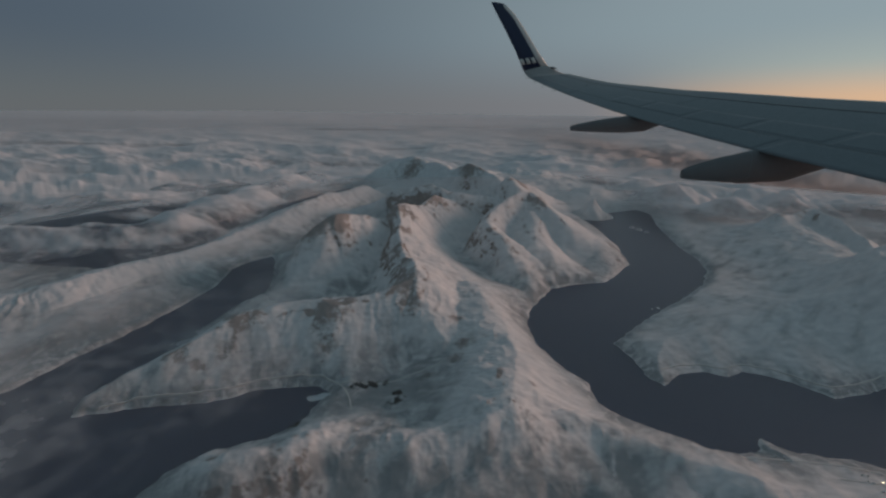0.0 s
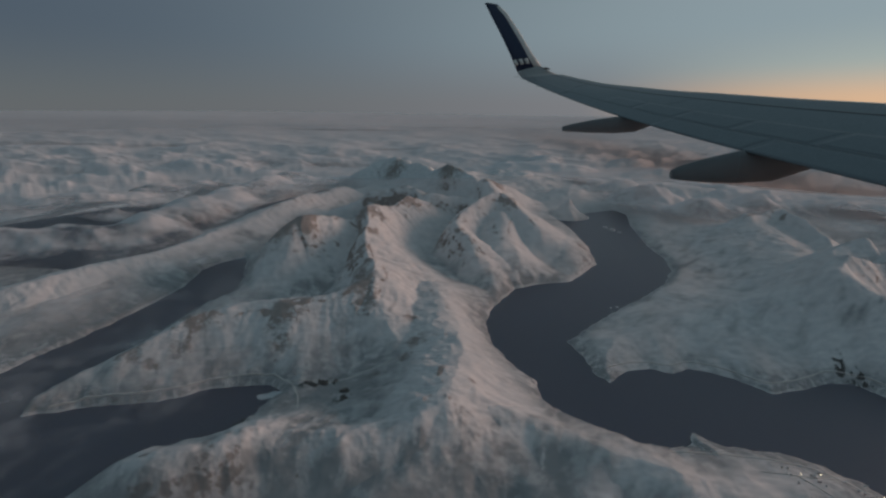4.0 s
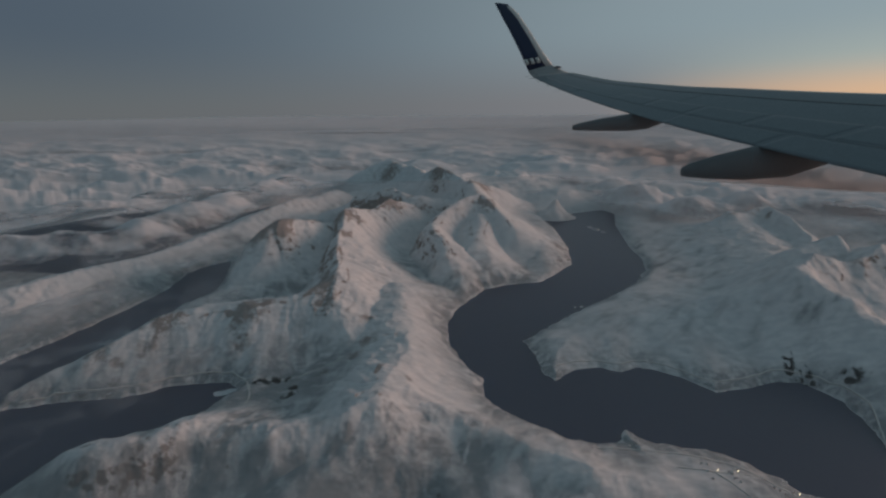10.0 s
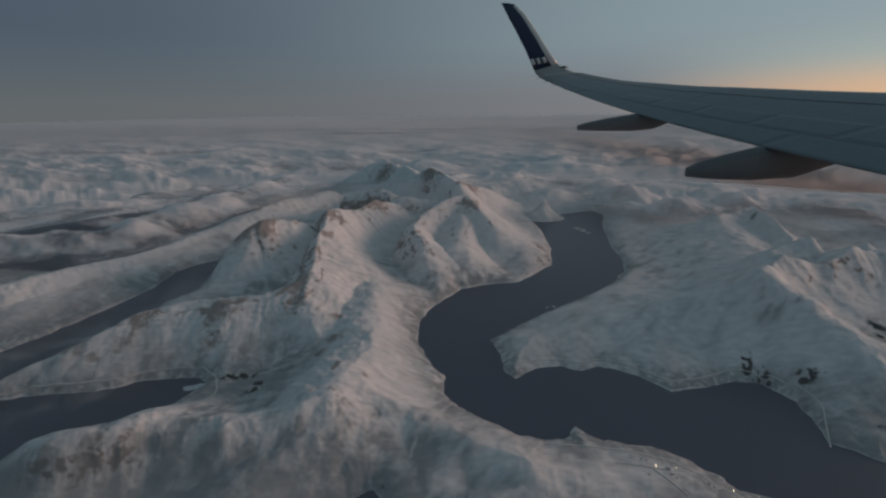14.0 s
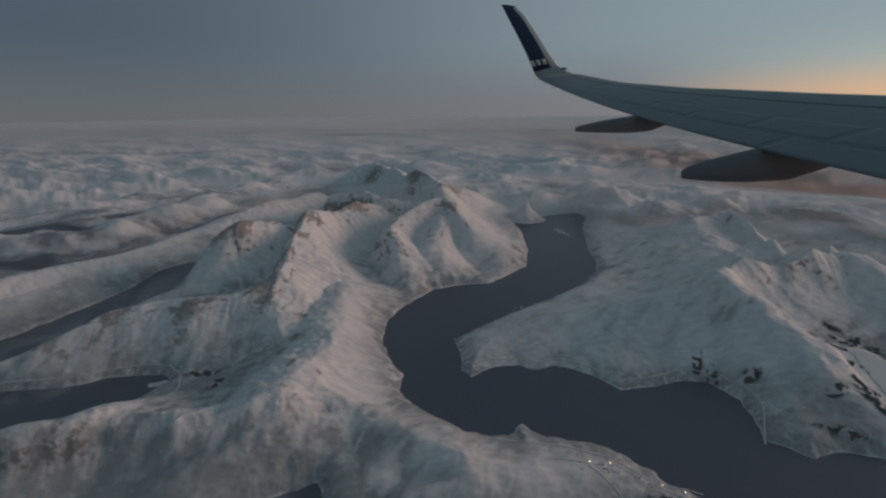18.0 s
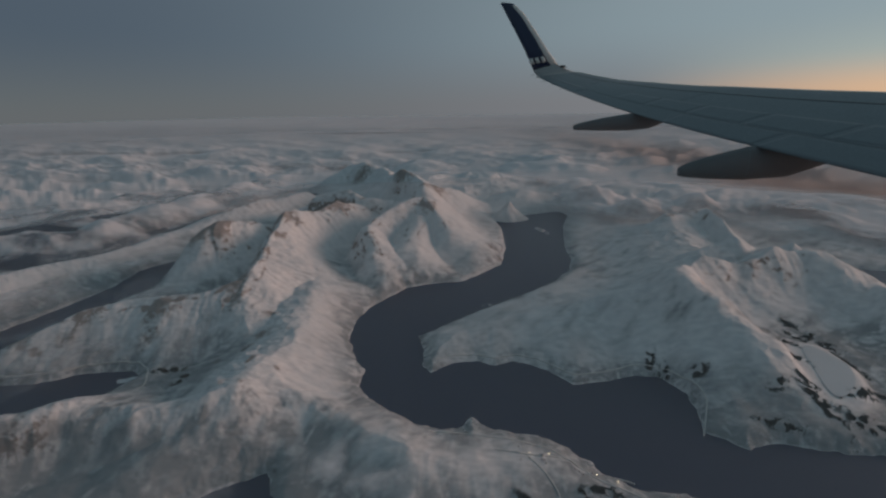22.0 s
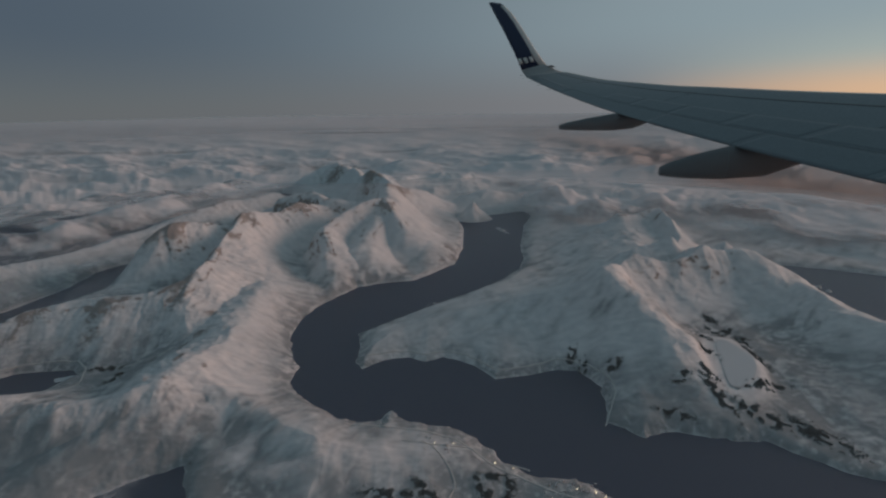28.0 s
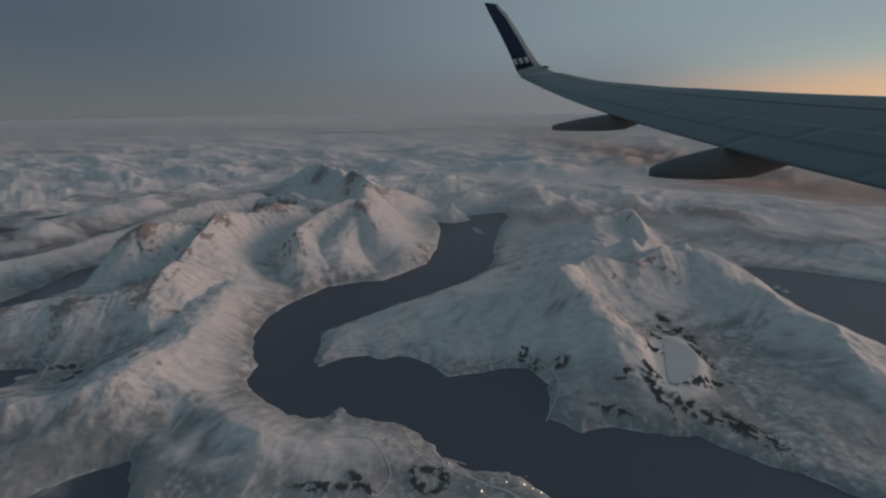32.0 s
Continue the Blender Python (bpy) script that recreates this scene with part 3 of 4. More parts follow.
def deck(x, y):
    """Low cloud in long rows over the sea to the west and over all the far land, thin mist in the near valleys, thin
    cover added to pale the west fjord and south lake.
    """
    inside = bank_distance(x, y) + 8 * fbm(x, y, 60, 4, 180, 0.42)
    west = smooth(-10, 16, inside)
    calm = west * (1 - smooth(260, 700, inside))
    roll = np.abs(np.sin(np.pi * (inside + 16 * fbm(x, y, 140, 3, 185, 0.5)) / 62.0)) * smooth(0, 12, inside) * (1 - smooth(160, 420, inside))
    far = smooth(340, 700, y + 0.2 * np.abs(x - 30))
    east = smooth(95, 175, x) * (0.45 * smooth(140, 190, y) + 0.95 * smooth(215, 290, y))
    beyond = smooth(235, 275, x - 0.15 * (y - 170)) * smooth(165, 195, y)
    head = np.exp(-(((x - 100) / 50.0) ** 2 + ((y - 310) / 40.0) ** 2))
    near = np.exp(-(((x - 46) / 14.0) ** 2 + ((y - 50) / 8.0) ** 2)) * (1 + 0.9 * fbm(x, y, 12, 4, 190, 0.55))
    bent = y + 25 * fbm(x, y, 200, 2, 70)
    heap = np.abs(fbm(x, bent, 150, 2, 75, 0.4))
    curl = fbm(x, bent, 45, 3, 78, 0.45)
    depth = np.log(np.clip(y, 100, None))
    wide = x / np.clip(y, 100, None)
    swell = np.clip(0.45 + 0.9 * fbm(wide * 4.0 + 0.9 * depth, depth * 5.5, 0.6, 5, 79, 0.5), 0, 1.2)
    street = fbm(wide * 1.2 + 0.3 * depth, depth * 8.0, 0.7, 3, 86, 0.5)
    close = 1 - smooth(500, 1200, y)
    down = sunk(x, y)
    away = np.hypot(x - 49.0, y + 8.7)
    wing = smooth(0.5, 12, down) * (1 - smooth(1100, 1400, away))
    thick = np.maximum(west, far)
    puff = np.abs(fbm(x, bent, 50, 4, 151, 0.46)) * (1 - smooth(600, 1100, y))
    lump = np.clip(fbm(x, bent, 120, 4, 155, 0.5) + 0.1, 0, 1) ** 0.8 * (1 - smooth(700, 1300, y)) * smooth(300, 420, y)
    rise = (1.6 * calm * fbm(0.5 * x, y, 22, 4, 195, 0.55) + 7.0 * roll ** 1.3 * smooth(0, 20, inside) + 4 * heap * close * (1 - 0.8 * calm) + (6 * puff + 9 * lump) * (1 - 0.9 * calm)
            + np.clip(y, 0, 1100) * (1 - 0.6 * smooth(1000, 2600, y)) * (0.023 * swell * (1 - 0.6 * calm) + 0.003 * street)) * (1 - 0.8 * wing)
    z = 6.5 + thick * rise + (1.5 * np.abs(curl) + 13 * puff * np.clip(east, 0, 1) * (1 - 0.75 * smooth(300, 410, away))) * (1 - thick) * smooth(120, 260, y) * (1 - 0.7 * wing) - 2 * wing - down
    # includes thin cover added over the west fjord and south lake to lighten dark water
    thin = np.maximum(np.maximum(0.8 * east, 0.8 * beyond), np.maximum(np.maximum(np.maximum(0.35 * head, 0.36 * smooth(-22, -45, x) * (1 - smooth(170, 210, y))), 0.45 * np.exp(-(inside / 30.0) ** 2) * (x < 40)), np.maximum(0.62 * near, 0.55 * np.exp(-((x - 18) / 14.0) ** 2 - ((y - 38) / 14.0) ** 2)))) + 0.2 * curl - 0.10
    parted = 0.5 * (1 - roll) ** 2 * smooth(20, 45, inside) * (1 - smooth(160, 420, inside)) * west
    return z, np.maximum(thick * (0.78 - 0.40 * calm + 0.15 * smooth(-50, 150, x) + 0.35 * swell + 0.4 * street + 0.35 * calm * curl - parted), thin)


def veil(x, y):
    """High thin haze that thickens towards the horizon."""
    away = np.hypot(x - 49.0, y + 8.7)
    z = np.minimum(45 + 2 * fbm(x, y, 400, 3, 120), np.maximum(66.0 - 0.152 * away, 9 + 28 * smooth(1150, 1700, away) - sunk(x, y)))
    near = 0.085 + 0.27 * (1 - np.exp(-np.clip(y - 90, 0, None) / 260.0))
    return z, near * (1 - 0.6 * smooth(700, 1300, away)) + 0.78 * smooth(1900, 4500, away)


cloud_sheet("cloud_layer", "soft grey-pink layer of low cloud over far mountains", deck, 480, 640, 60.0, 0.80, 230)
cloud_sheet("haze", "thin grey haze veil towards the horizon", veil, 150, 130, 89.7, 0.80, 80, HAZE)


# ---- lake, roads, woods, hamlets ----
ICE = paint("lake_ice", (0.55, 0.58, 0.61), 0.6)
TRACK = paint("packed_snow_road", (0.62, 0.60, 0.58), 0.8)
NEEDLES = paint("spruce_needles", (0.080, 0.094, 0.096), 0.9)
WALL_RED = paint("red_board_wall", (0.20, 0.05, 0.04), 0.8)
WALL_WHITE = paint("white_board_wall", (0.62, 0.60, 0.56), 0.8)
ROOF_SNOW = paint("snowy_roof", (0.74, 0.74, 0.75), 0.85)
POLE = paint("galvanised_pole", (0.25, 0.26, 0.27), 0.5, metal=0.6)
GLOW, _, glow_shader = material("street_lamp_light")
glow_shader.inputs["Base Color"].default_value = (0.9, 0.8, 0.6, 1)
glow_shader.inputs["Emission Color"].default_value = (1.0, 0.82, 0.52, 1)
glow_shader.inputs["Emission Strength"].default_value = 4.0


def part(name, bm, mat, parent=None, label=""):
    me = bpy.data.meshes.new(name)
    bmesh.ops.recalc_face_normals(bm, faces=bm.faces)
    bm.to_mesh(me)
    bm.free()
    me.materials.append(mat)
    ob = new(name, me)
    ob.parent = parent
    return tagged(ob, label)


LAKE = [(160.8, 95.0), (164.4, 97.6), (165.7, 93.8), (166.5, 89.9), (167.1, 86.7), (162.6, 79.4), (158.7, 76.7), (155.2, 74.1), (153.0, 75.2), (156.6, 84.2)]
rim = np.array(LAKE)
for _ in range(3):                  # cut the corners to a round shore
    after = np.roll(rim, -1, axis=0)
    rim = np.stack([0.75 * rim + 0.25 * after, 0.25 * rim + 0.75 * after], 1).reshape(-1, 2)
bm = bmesh.new()
edge = [bm.verts.new((x, y, 4.70)) for x, y in rim]
bm.faces.new(edge)
tagged(part("frozen_lake", bm, ICE), "frozen snow-dusted mountain lake in a basin", "lake", kind="structure")


bm = bmesh.new()
edge = []
for k in range(24):
    a = 2 * math.pi * k / 24
    r = 1 + 0.2 * math.sin(2 * a + 1) + 0.12 * math.sin(5 * a)
    edge.append(bm.verts.new((-29.8 + 3.0 * r * math.cos(a), 85.0 + 1.5 * r * math.sin(a) + 0.5 * math.cos(a), 0.08)))
bm.faces.new(edge)
tagged(part("shore_ice", bm, ICE), "pale ice shelf at the head of the inlet", "ice", kind="structure")


def road(line, width=0.15):
    """A ploughed road that follows the ground."""
    pts = []
    for (ax, ay), (bx, by) in zip(line, line[1:]):
        n = max(2, int(math.hypot(bx - ax, by - ay) / 0.8))
        pts += [(ax + (bx - ax) * k / n, ay + (by - ay) * k / n) for k in range(n)]
    pts.append(line[-1])
    p = np.array(pts)
    for _ in range(4):
        p[1:-1] = (p[:-2] + p[1:-1] * 2 + p[2:]) / 4
    way = np.gradient(p, axis=0)
    way /= np.linalg.norm(way, axis=1)[:, None] + 1e-9
    side = np.stack([-way[:, 1], way[:, 0]], 1) * width
    left, right = p + side, p - side
    ends = np.concatenate([left, right])
    h = land(ends[None, :, 0], ends[None, :, 1])[0][0]
    n = len(p)
    top = np.maximum(np.maximum(h[:n], h[n:]), 0.2) + 0.10
    bm = bmesh.new()
    rings = []
    for k in range(n):
        (lx, ly), (rx, ry) = left[k], right[k]
        rings.append([bm.verts.new(v) for v in ((lx, ly, top[k]), (rx, ry, top[k]), (rx, ry, top[k] - 0.6), (lx, ly, top[k] - 0.6))])
    for a, b in zip(rings, rings[1:]):
        for i in range(4):
            bm.faces.new((a[i], a[(i + 1) % 4], b[(i + 1) % 4], b[i]))
    tagged(part("road", bm, TRACK), "narrow snow-packed shore road", "road", kind="structure")


road([(-80, 79.9), (-73, 82.6), (-61, 84.0), (-52.5, 86.2), (-47.5, 89.2), (-40, 90.8), (-31, 91.2), (-25.5, 87.5), (-22, 82), (-20, 75)])
road([(-25.5, 87.5), (-12, 87), (0, 90)], 0.12)
road([(119.8, 66.0), (125.6, 76.0), (126.0, 82.0), (121.0, 90.0), (113.5, 91.2), (104.9, 88.3), (96, 87.0), (93.5, 89.9), (88, 94.8), (80.6, 97.7), (75.1, 95.2), (69.6, 97.6), (62, 96.2), (57.4, 94)])
road([(58, 64), (66, 63.6), (74, 62.5), (83.2, 60.4), (87.7, 57.6), (91.6, 53.8), (95.5, 51.6), (99.7, 49.4), (103.3, 47.2), (108, 45.4), (113, 41)])
road([(72.4, 58.3), (79.6, 57.4), (83.8, 57.6), (87.6, 57.4)], 0.10)
road([(79.0, 57.2), (82.5, 53.0), (84.5, 48.5), (82, 43)], 0.10)

# stone breakwater of the small harbour
way = [(94.6, 53.4), (95.4, 54.2), (96.4, 54.4), (97.6, 54.1), (98.8, 53.6), (99.9, 53.1)]
bm = bmesh.new()
rings = []
for k, (x, y) in enumerate(way):
    (ax, ay), (bx, by) = way[max(k - 1, 0)], way[min(k + 1, len(way) - 1)]
    n = math.hypot(bx - ax, by - ay)
    sx, sy = -(by - ay) / n, (bx - ax) / n
    rings.append([bm.verts.new((x + sx * w, y + sy * w, z)) for w, z in ((-0.16, -0.1), (-0.07, 0.13), (0.07, 0.13), (0.16, -0.1))])
for a, b in zip(rings, rings[1:]):
    for i in range(4):
        bm.faces.new((a[i], a[(i + 1) % 4], b[(i + 1) % 4], b[i]))
bm.faces.new(rings[0])
bm.faces.new(rings[-1])
tagged(part("breakwater", bm, TRACK), "curved snowy stone breakwater of a small harbour", "breakwater", kind="structure")

rng = random.Random(7)


def wood(cx, cy, rx, ry, turn, count):
    """A stand of dark spruces."""
    count = int(count * 4.5)
    c, s = math.cos(radians(turn)), math.sin(radians(turn))
    at = []
    while len(at) < count:
        u, v = rng.gauss(0, 0.62), rng.gauss(0, 0.62)
        x, y = cx + rx * u * c - ry * v * s, cy + rx * u * s + ry * v * c
        if noise.noise((x * 0.7, y * 0.7, 3.3)) > 0.0:
            at.append((x, y))
    p = np.array(at)
    ground_z = land(p[None, :, 0], p[None, :, 1])[0][0]
    verts, faces = [], []
    for (x, y), z in zip(at, ground_z):
        r, h, a = rng.uniform(0.10, 0.19), rng.uniform(0.22, 0.42), rng.random() * 6
        for low, high, wide in ((0.0, 0.65, 1.0), (0.35, 1.0, 0.66)):
            first = len(verts)
            verts += [(x + r * wide * math.cos(a + k * 1.2566), y + r * wide * math.sin(a + k * 1.2566), z + h * low - 0.1) for k in range(5)]
            verts.append((x, y, z + h * high))
            faces += [(first + k, first + (k + 1) % 5, first + 5) for k in range(5)]
    me = bpy.data.meshes.new("spruce_wood")
    me.from_pydata(verts, [], faces)
    me.materials.append(NEEDLES)
    tagged(new("spruce_wood", me), "dark spruce wood standing on a snowy slope", "wood", "spruce woods", "stuff")


for wood_row in ((118.3, 92.0, 2.6, 0.8, 70, 170), (120.6, 88.0, 2.2, 0.8, 80, 140), (127.6, 84.8, 1.6, 1.2, 20, 130),
                 (160, 100, 2.6, 0.7, 110, 150), (168, 110, 1.3, 1.8, 20, 120), (170.5, 105, 2.2, 1.0, 40, 150), (172.5, 99.5, 1.4, 2.0, 0, 150), (166, 104, 1.8, 0.8, 120, 90),
                 (156.2, 90, 1.2, 2.4, 20, 140), (169.8, 90, 1.2, 3.4, 5, 220), (163.5, 77.0, 5.5, 1.2, 14, 260), (148.6, 71.5, 1.3, 5.0, 5, 280), (150.2, 79, 1.0, 2.4, 20, 110),
                 (156.0, 67.0, 3.6, 1.6, -40, 320), (165, 62.0, 5.0, 1.9, -50, 460), (142, 76.8, 1.8, 0.8, 25, 90), (136, 67.6, 3.0, 0.9, -15, 140),
                 (-18.8, 86.5, 4.2, 0.9, 8, 210), (-11, 80.8, 1.2, 2.2, 0, 150), (-33, 74.5, 3.0, 0.7, 130, 100),
                 (89.0, 48.5, 0.9, 1.6, 0, 100), (92.0, 50.4, 1.9, 0.7, 0, 110), (95.2, 48.8, 0.8, 1.4, 0, 80), (92.0, 46.2, 2.2, 0.9, 0, 130), (78.3, 46.6, 2.5, 0.9, -40, 170), (71.5, 45.5, 4.5, 0.8, 0, 190)):
    wood(*wood_row)


def house(wall):
    """A small gabled wooden house."""
    thing = new("house")
    bm = bmesh.new()
    bmesh.ops.create_cube(bm, size=1.0, matrix=Matrix.Diagonal((0.30, 0.20, 0.20, 1)))
    part("wall", bm, wall, thing)
    bm = bmesh.new()
    ends = [[bm.verts.new((x, y, z)) for y, z in ((-0.13, 0.09), (0, 0.21), (0.13, 0.09), (0.13, 0.11), (0, 0.235), (-0.13, 0.11))] for x in (-0.17, 0.17)]
    for i in range(6):
        bm.faces.new((ends[0][i], ends[0][(i + 1) % 6], ends[1][(i + 1) % 6], ends[1][i]))
    bm.faces.new(ends[0])
    bm.faces.new(ends[1])
    part("roof", bm, ROOF_SNOW, thing, "snow-covered roof")
    bm = bmesh.new()
    bmesh.ops.create_cube(bm, size=1.0, matrix=Matrix.Translation((0.06, 0.02, 0.22)) @ Matrix.Diagonal((0.035, 0.035, 0.09, 1)))
    part("chimney", bm, POLE, thing)
    return thing


def lamp():
    thing = new("street_lamp")
    bm = bmesh.new()
    bmesh.ops.create_cone(bm, cap_ends=True, segments=6, radius1=0.02, radius2=0.012, depth=0.36, matrix=Matrix.Translation((0, 0, 0.18)))
    part("pole", bm, POLE, thing)
    bm = bmesh.new()
    bmesh.ops.create_uvsphere(bm, u_segments=8, v_segments=6, radius=0.085, matrix=Matrix.Translation((0, 0, 0.40)))
    part("lantern", bm, GLOW, thing, "glowing warm lantern")
    return thing


spots = []
for cx, cy, sx, sy, count in ((79.5, 57.5, 5, 2.5, 16), (107, 48.2, 6, 1.8, 30), (90, 55.5, 3, 2, 7), (66, 64.5, 2, 1.2, 4), (-27, 89.5, 3, 1, 5), (124.5, 79, 0.8, 4, 5)):
    for _ in range(count):
        spots.append((cx + rng.uniform(-sx, sx), cy + rng.uniform(-sy, sy)))
models = []
for wall, label in ((WALL_RED, "small red wooden house with a snowy roof"), (WALL_WHITE, "small white wooden house with a snowy roof")):
    models.append(tagged(house(wall), label, "house", "hamlet houses"))
for k, (x, y) in enumerate(spots):
    m = pose(x, y, max(height_at(x, y), 0.15) + 0.12, 0, 0, rng.uniform(0, 180))
    if k < 2:
        models[k].matrix_basis = m
    else:
        copy_thing(models[k % 2], m)
post = tagged(lamp(), "lit street lamp with a warm lantern", "street lamp", "street lamps")
lamp_spots = [(79.6, 57.7), (83.8, 58.0), (92.7, 54.3), (96.2, 52.6), (102.8, 45.3), (114.6, 45.1), (111.4, 46.6), (107.9, 47.2), (113, 46)]
for k, (x, y) in enumerate(lamp_spots):
    m = pose(x, y, max(height_at(x, y), 0.2) - 0.01)
    if k:
        copy_thing(post, m)
    else:
        post.matrix_basis = m


# ---- the wing ----
# own axes of the wing: x towards the nose, y outboard, z up; its trailing edge starts at the inboard end
def trailing(y):
    return Vector((-y / 3.0, y, 0.11 * y + 0.00005 * y * y - 6.0 * math.sin(math.pi * min(max(y, 0), 762) / 762)))


def chord(y):
    return float(np.interp(y, (0, 175, 286, 414, 606, 800), (160, 137, 121, 108, 97, 84)))


def pitch_of(y):
    return float(np.interp(y, (0, 165, 300, 362, 500, 600, 762), (0.275, 0.27, 0.262, 0.247, 0.18, 0.11, 0.06)))


def on_wing(y, u, side=1, lift=0.0):
    """A point of the skin: u runs from the trailing edge (0) to the leading edge (1)."""
    c = chord(y)
    bulge = 4.2 * (1 - u) ** 0.5 * u ** 0.9 * 0.5 if u < 1 else 0.0
    thick = 0.043 * c * bulge * (1.0 if side > 0 else -0.75)
    return trailing(y) + Vector((u * c, 0, pitch_of(y) * u * c + thick + lift))


def skin(y0, y1, u0, u1, ny, nu, depth=0.0, lift=0.0):
    """A closed piece of the wing between two stations; with depth it is a thin panel on the upper side."""
    bm = bmesh.new()
    loops = []
    for i in range(ny + 1):
        y = y0 + (y1 - y0) * i / ny
        us = [u0 + (u1 - u0) * k / nu for k in range(nu + 1)]
        upper = [on_wing(y, u, 1, lift) for u in us]
        lower = [p - Vector((0, 0, depth)) for p in upper] if depth else [on_wing(y, u, -1) for u in us[1:-1]]
        loops.append([bm.verts.new(p) for p in upper + lower[::-1]])
    for a, b in zip(loops, loops[1:]):
        for k in range(len(a)):
            side = depth and k in (nu, len(a) - 1)
            bm.faces.new((a[k], a[(k + 1) % len(a)], b[(k + 1) % len(a)], b[k])).smooth = not side
    bm.faces.new(loops[0])
    bm.faces.new(loops[-1])
    return bm


def tube(stations, segments=12):
    """A closed body through stations of (centre, half width, half height)."""
    bm = bmesh.new()
    loops = []
    for centre, hw, hh in stations:
        loops.append([bm.verts.new(Vector(centre) + Vector((0, hw * math.cos(a), hh * math.sin(a))))
                      for a in (2 * math.pi * k / segments for k in range(segments))])
    for a, b in zip(loops, loops[1:]):
        for k in range(segments):
            bm.faces.new((a[k], a[(k + 1) % segments], b[(k + 1) % segments], b[k])).smooth = True
    bm.faces.new(loops[0])
    bm.faces.new(loops[-1])
    return bm


def plate(corners, thick, nose=False):
    """A thin plate through rows of (rear, front) corners, with a rounded section."""
    bm = bmesh.new()
    loops = []
    for rear, front in corners:
        rear, front = Vector(rear), Vector(front)
        way = front - rear
        out = way.cross(Vector((0.25, 0.35, 0.9))).normalized()
        ring = []
        for u, w in ((0, 0.05), (0.25, 0.6), (0.6, 1.0), (0.9, 0.7), (1.0, 0.15)):
            ring.append((rear + way * u, w))
        loops.append([bm.verts.new(p + out * thick * w) for p, w in ring] + [bm.verts.new(p - out * thick * w) for p, w in ring[::-1]])
    for a, b in zip(loops, loops[1:]):
        for k in range(len(a)):
            bm.faces.new((a[k], a[(k + 1) % len(a)], b[(k + 1) % len(a)], b[k])).smooth = True
    bm.faces.new(loops[0])
    bm.faces.new(loops[-1])
    return bm


wing = new("aircraft_wing")
wing.matrix_world = pose(753.8, 518.5, -67.6, 0, 0, -10.2) @ Matrix.Scale(2.5, 4)
tagged(wing, "grey airliner wing with a blue upturned winglet", "aircraft wing")
part("wing_skin", skin(-40, 748, 0.0, 1.0, 160, 40), WING_GREY, wing)
part("leading_edge", skin(-40, 748, 0.93, 0.995, 40, 4, 0.8, 0.5), PALE, wing, "bare metal leading edge slat")
for y0, y1 in ((-35, 55), (60, 165), (170, 300)):
    part("flap", skin(y0, y1, 0.015, 0.20, 24, 8, 0.1, 0.014), PANEL_GREY, wing)
part("aileron", skin(560, 730, 0.02, 0.24, 28, 8, 0.1, 0.014), PANEL_GREY, wing)
for y0, y1 in ((-30, 60), (64, 140), (144, 220), (224, 300), (304, 380), (384, 455)):
    part("spoiler", skin(y0, y1, 0.22, 0.42, 16, 8, 0.1, 0.014), PANEL_GREY, wing)
part("seam", skin(-40, 746, 0.695, 0.713, 40, 1, 0.4, 0.2), SEAM, wing, "dark seam along the wing")
part("seam", skin(-40, 746, 0.205, 0.212, 40, 1, 0.4, 0.2), FAINT, wing, "faint seam along the wing")
for y in (120, 350, 590):
    part("seam", skin(y, y + 1.2, 0.43, 0.69, 1, 8, 0.4, 0.2), FAINT, wing, "faint seam across the wing")

for centre, size, tail in ((362, 0.73, 1.77), (165, 0.97, 1.03)):
    te = trailing(centre)
    rows = ((-56.5, -26, -19, 3.0), (-56, -27, -18.5, 4.0), (-50, -28, -15, 5.0), (-30, -29.5, -7.5, 7.5), (-4, -30, 0.0, 9.0), (30, -27, 4.5, 9.0), (62, -14, 11, 7.5), (92, 2, 18, 4.0), (112, 16, 22, 1.0))
    rows = [(te + Vector((dx * (tail if dx < -10 else 1.0), 0, (low + top) / 2)) * size, hw * size, (top - low) / 2 * size) for dx, low, top, hw in rows]
    body = tube(rows, 16)
    fairing = part("flap_track_fairing", body, FAIRING, wing, "dark grey canoe-shaped fairing")
    ring = tube([(te + Vector((dx, 0, dz)) * size, hw * size, hh * size) for dx, dz, hw, hh in ((-4.5, -15.0, 9.06, 15.06), (-3.9, -15.0, 9.06, 15.06))], 16)
    part("seam", ring, FAINT, fairing, "faint seam round the fairing")

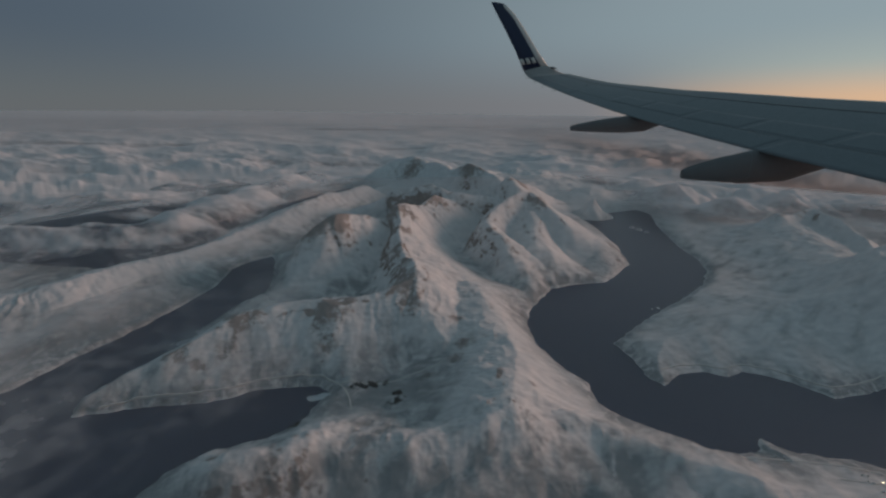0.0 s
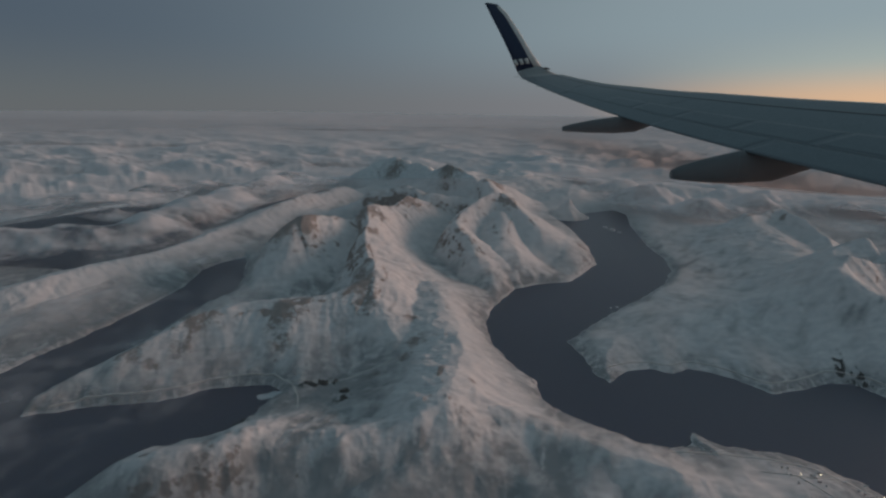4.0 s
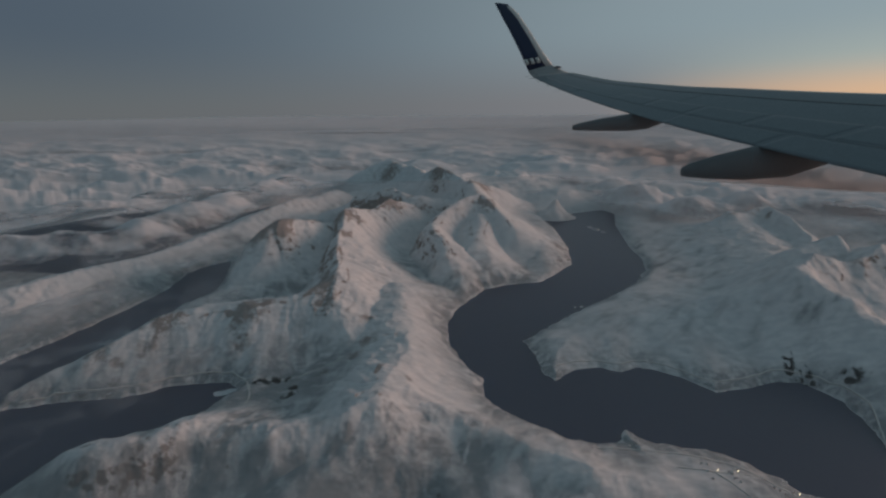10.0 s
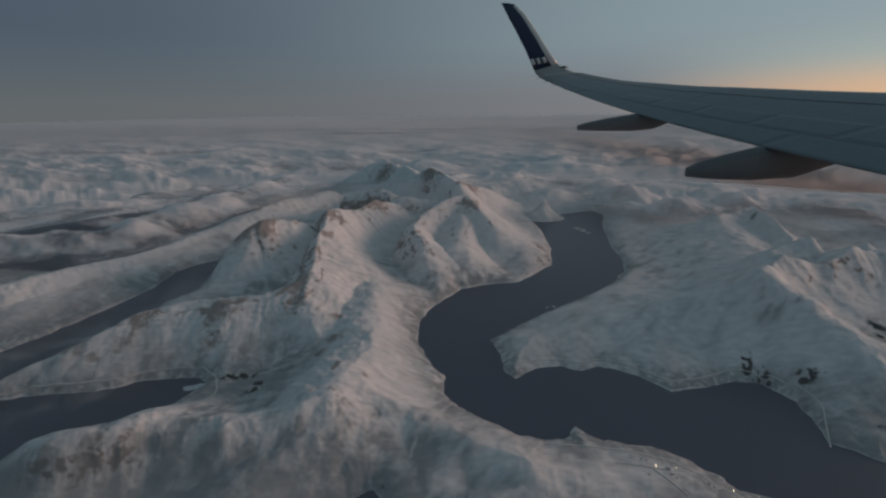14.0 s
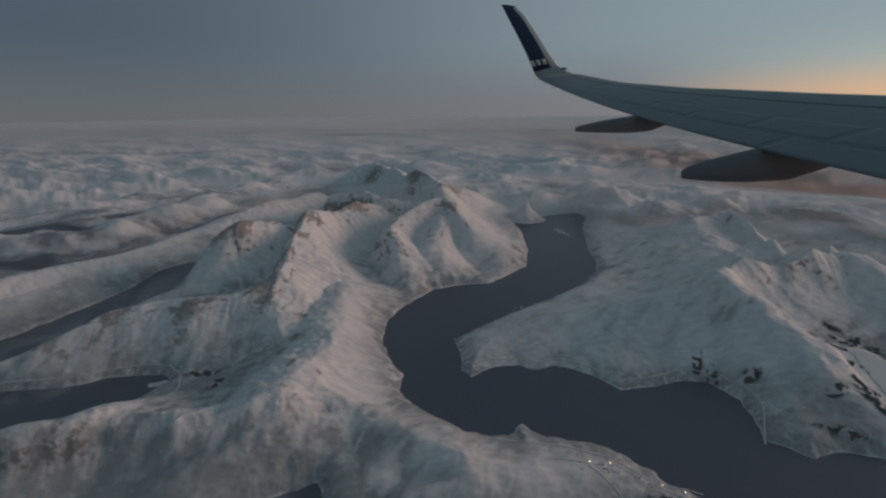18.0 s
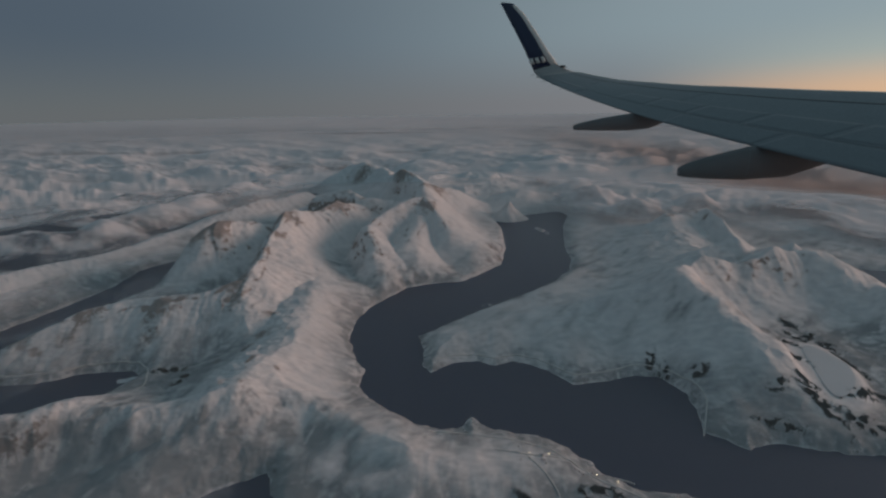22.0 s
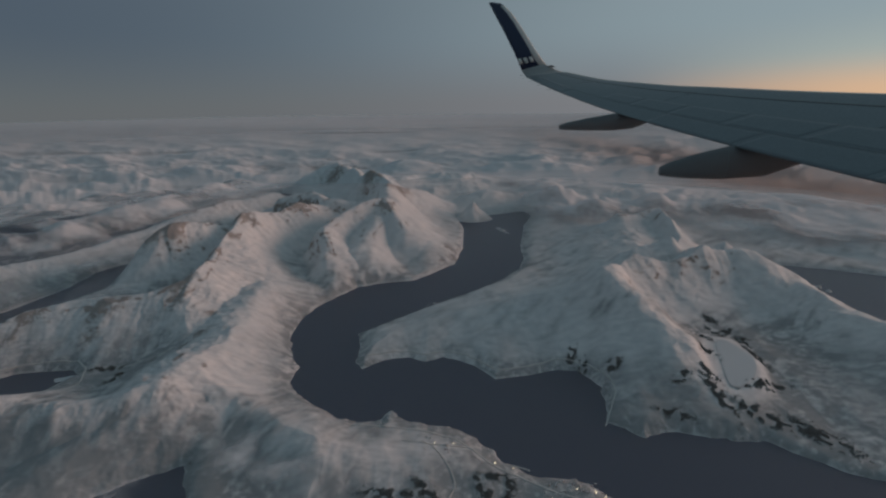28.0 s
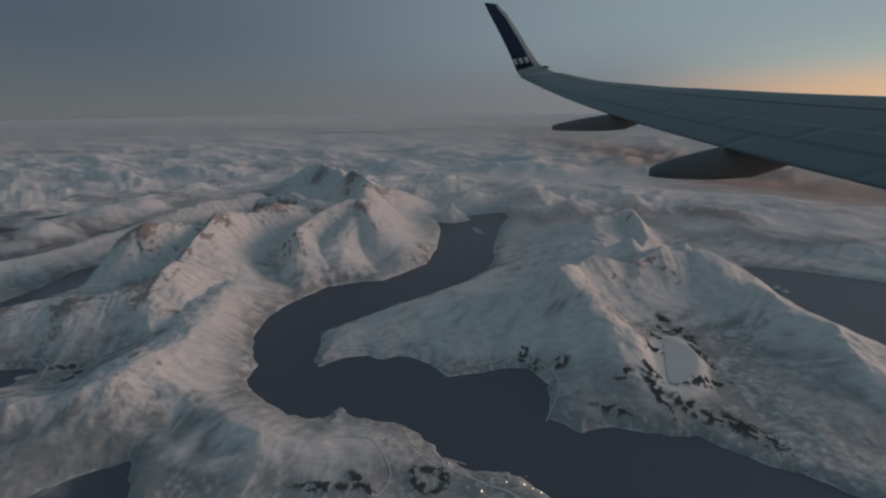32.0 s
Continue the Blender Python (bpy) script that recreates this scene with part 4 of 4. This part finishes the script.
base = [(trailing(744), on_wing(744, 1.0)), (trailing(765) + Vector((1.5, 0, 0.6)), on_wing(765, 1.0)), ((-252.6, 788, 115.7), (-171.4, 790, 119.9)),
        ((-256.6, 796, 119.3), (-186.2, 798, 126.2)), ((-259.4, 801, 123.3), (-198.9, 803, 133.5)), ((-262.2, 804, 128.4), (-210.4, 806, 138.9))]
up = [((-262.2, 804, 128.4), (-210.4, 806, 138.9)), ((-283.7, 822, 172.8), (-233.2, 823.5, 169.8)), ((-308.1, 842, 216.9), (-263.6, 842, 216.1)), ((-329.2, 867, 253), (-291.9, 866, 256.9)),
      ((-344.6, 884, 280.8), (-311.8, 881, 277.3)), ((-348.3, 887.5, 286.5), (-317.5, 884, 282.4)), ((-347.7, 888, 287.8), (-331.3, 886.5, 285.4))]
part("winglet_root", plate(base, 3.0), ROOT_GREY, wing, "pale grey blended winglet root")
winglet = part("winglet", plate(up, 1.6), BLUE, wing, "dark blue winglet")
edge = []
for rear, front in up[:5]:
    rear, front = Vector(rear), Vector(front)
    edge.append((rear.lerp(front, 0.66), front + (front - rear) * 0.03))
part("leading_edge", plate(edge, 2.2), PALE, winglet, "pale bare metal leading edge")

# plain mark on the winglet: three slanted bars
for k in range(3):
    a = Vector((-268.0 + 12.5 * k, 805.0 + 0.5 * k, 141.5 + 1.5 * k))
    strip = [(a + Vector((-5.5, 5.6, 11.0)), a + Vector((3.0, 6.0, 12.4))), (a + Vector((-1.5, 2.8, 5.6)), a + Vector((5.6, 3.2, 6.8))), (a, a + Vector((8.5, 0.4, 1.3)))]
    part("mark", plate(strip, 1.95), PALE, winglet, "plain pale mark")
lens = tube([((-205, 801, 133.5), 0.6, 0.6), ((-200, 801, 134.5), 2.4, 2.0), ((-193, 800.5, 133.5), 2.2, 1.8), ((-188, 800, 132), 0.5, 0.5)], 10)
part("navigation_light", lens, SEAM, wing, "dark navigation light lens")
for y in (600, 650, 700, 745, 780):
    p = trailing(y)
    part("static_wick", tube([(p + Vector((-9, 0, -1.2)), 0.15, 0.15), (p + Vector((1, 0, 0)), 0.4, 0.4)], 6), SEAM, wing)
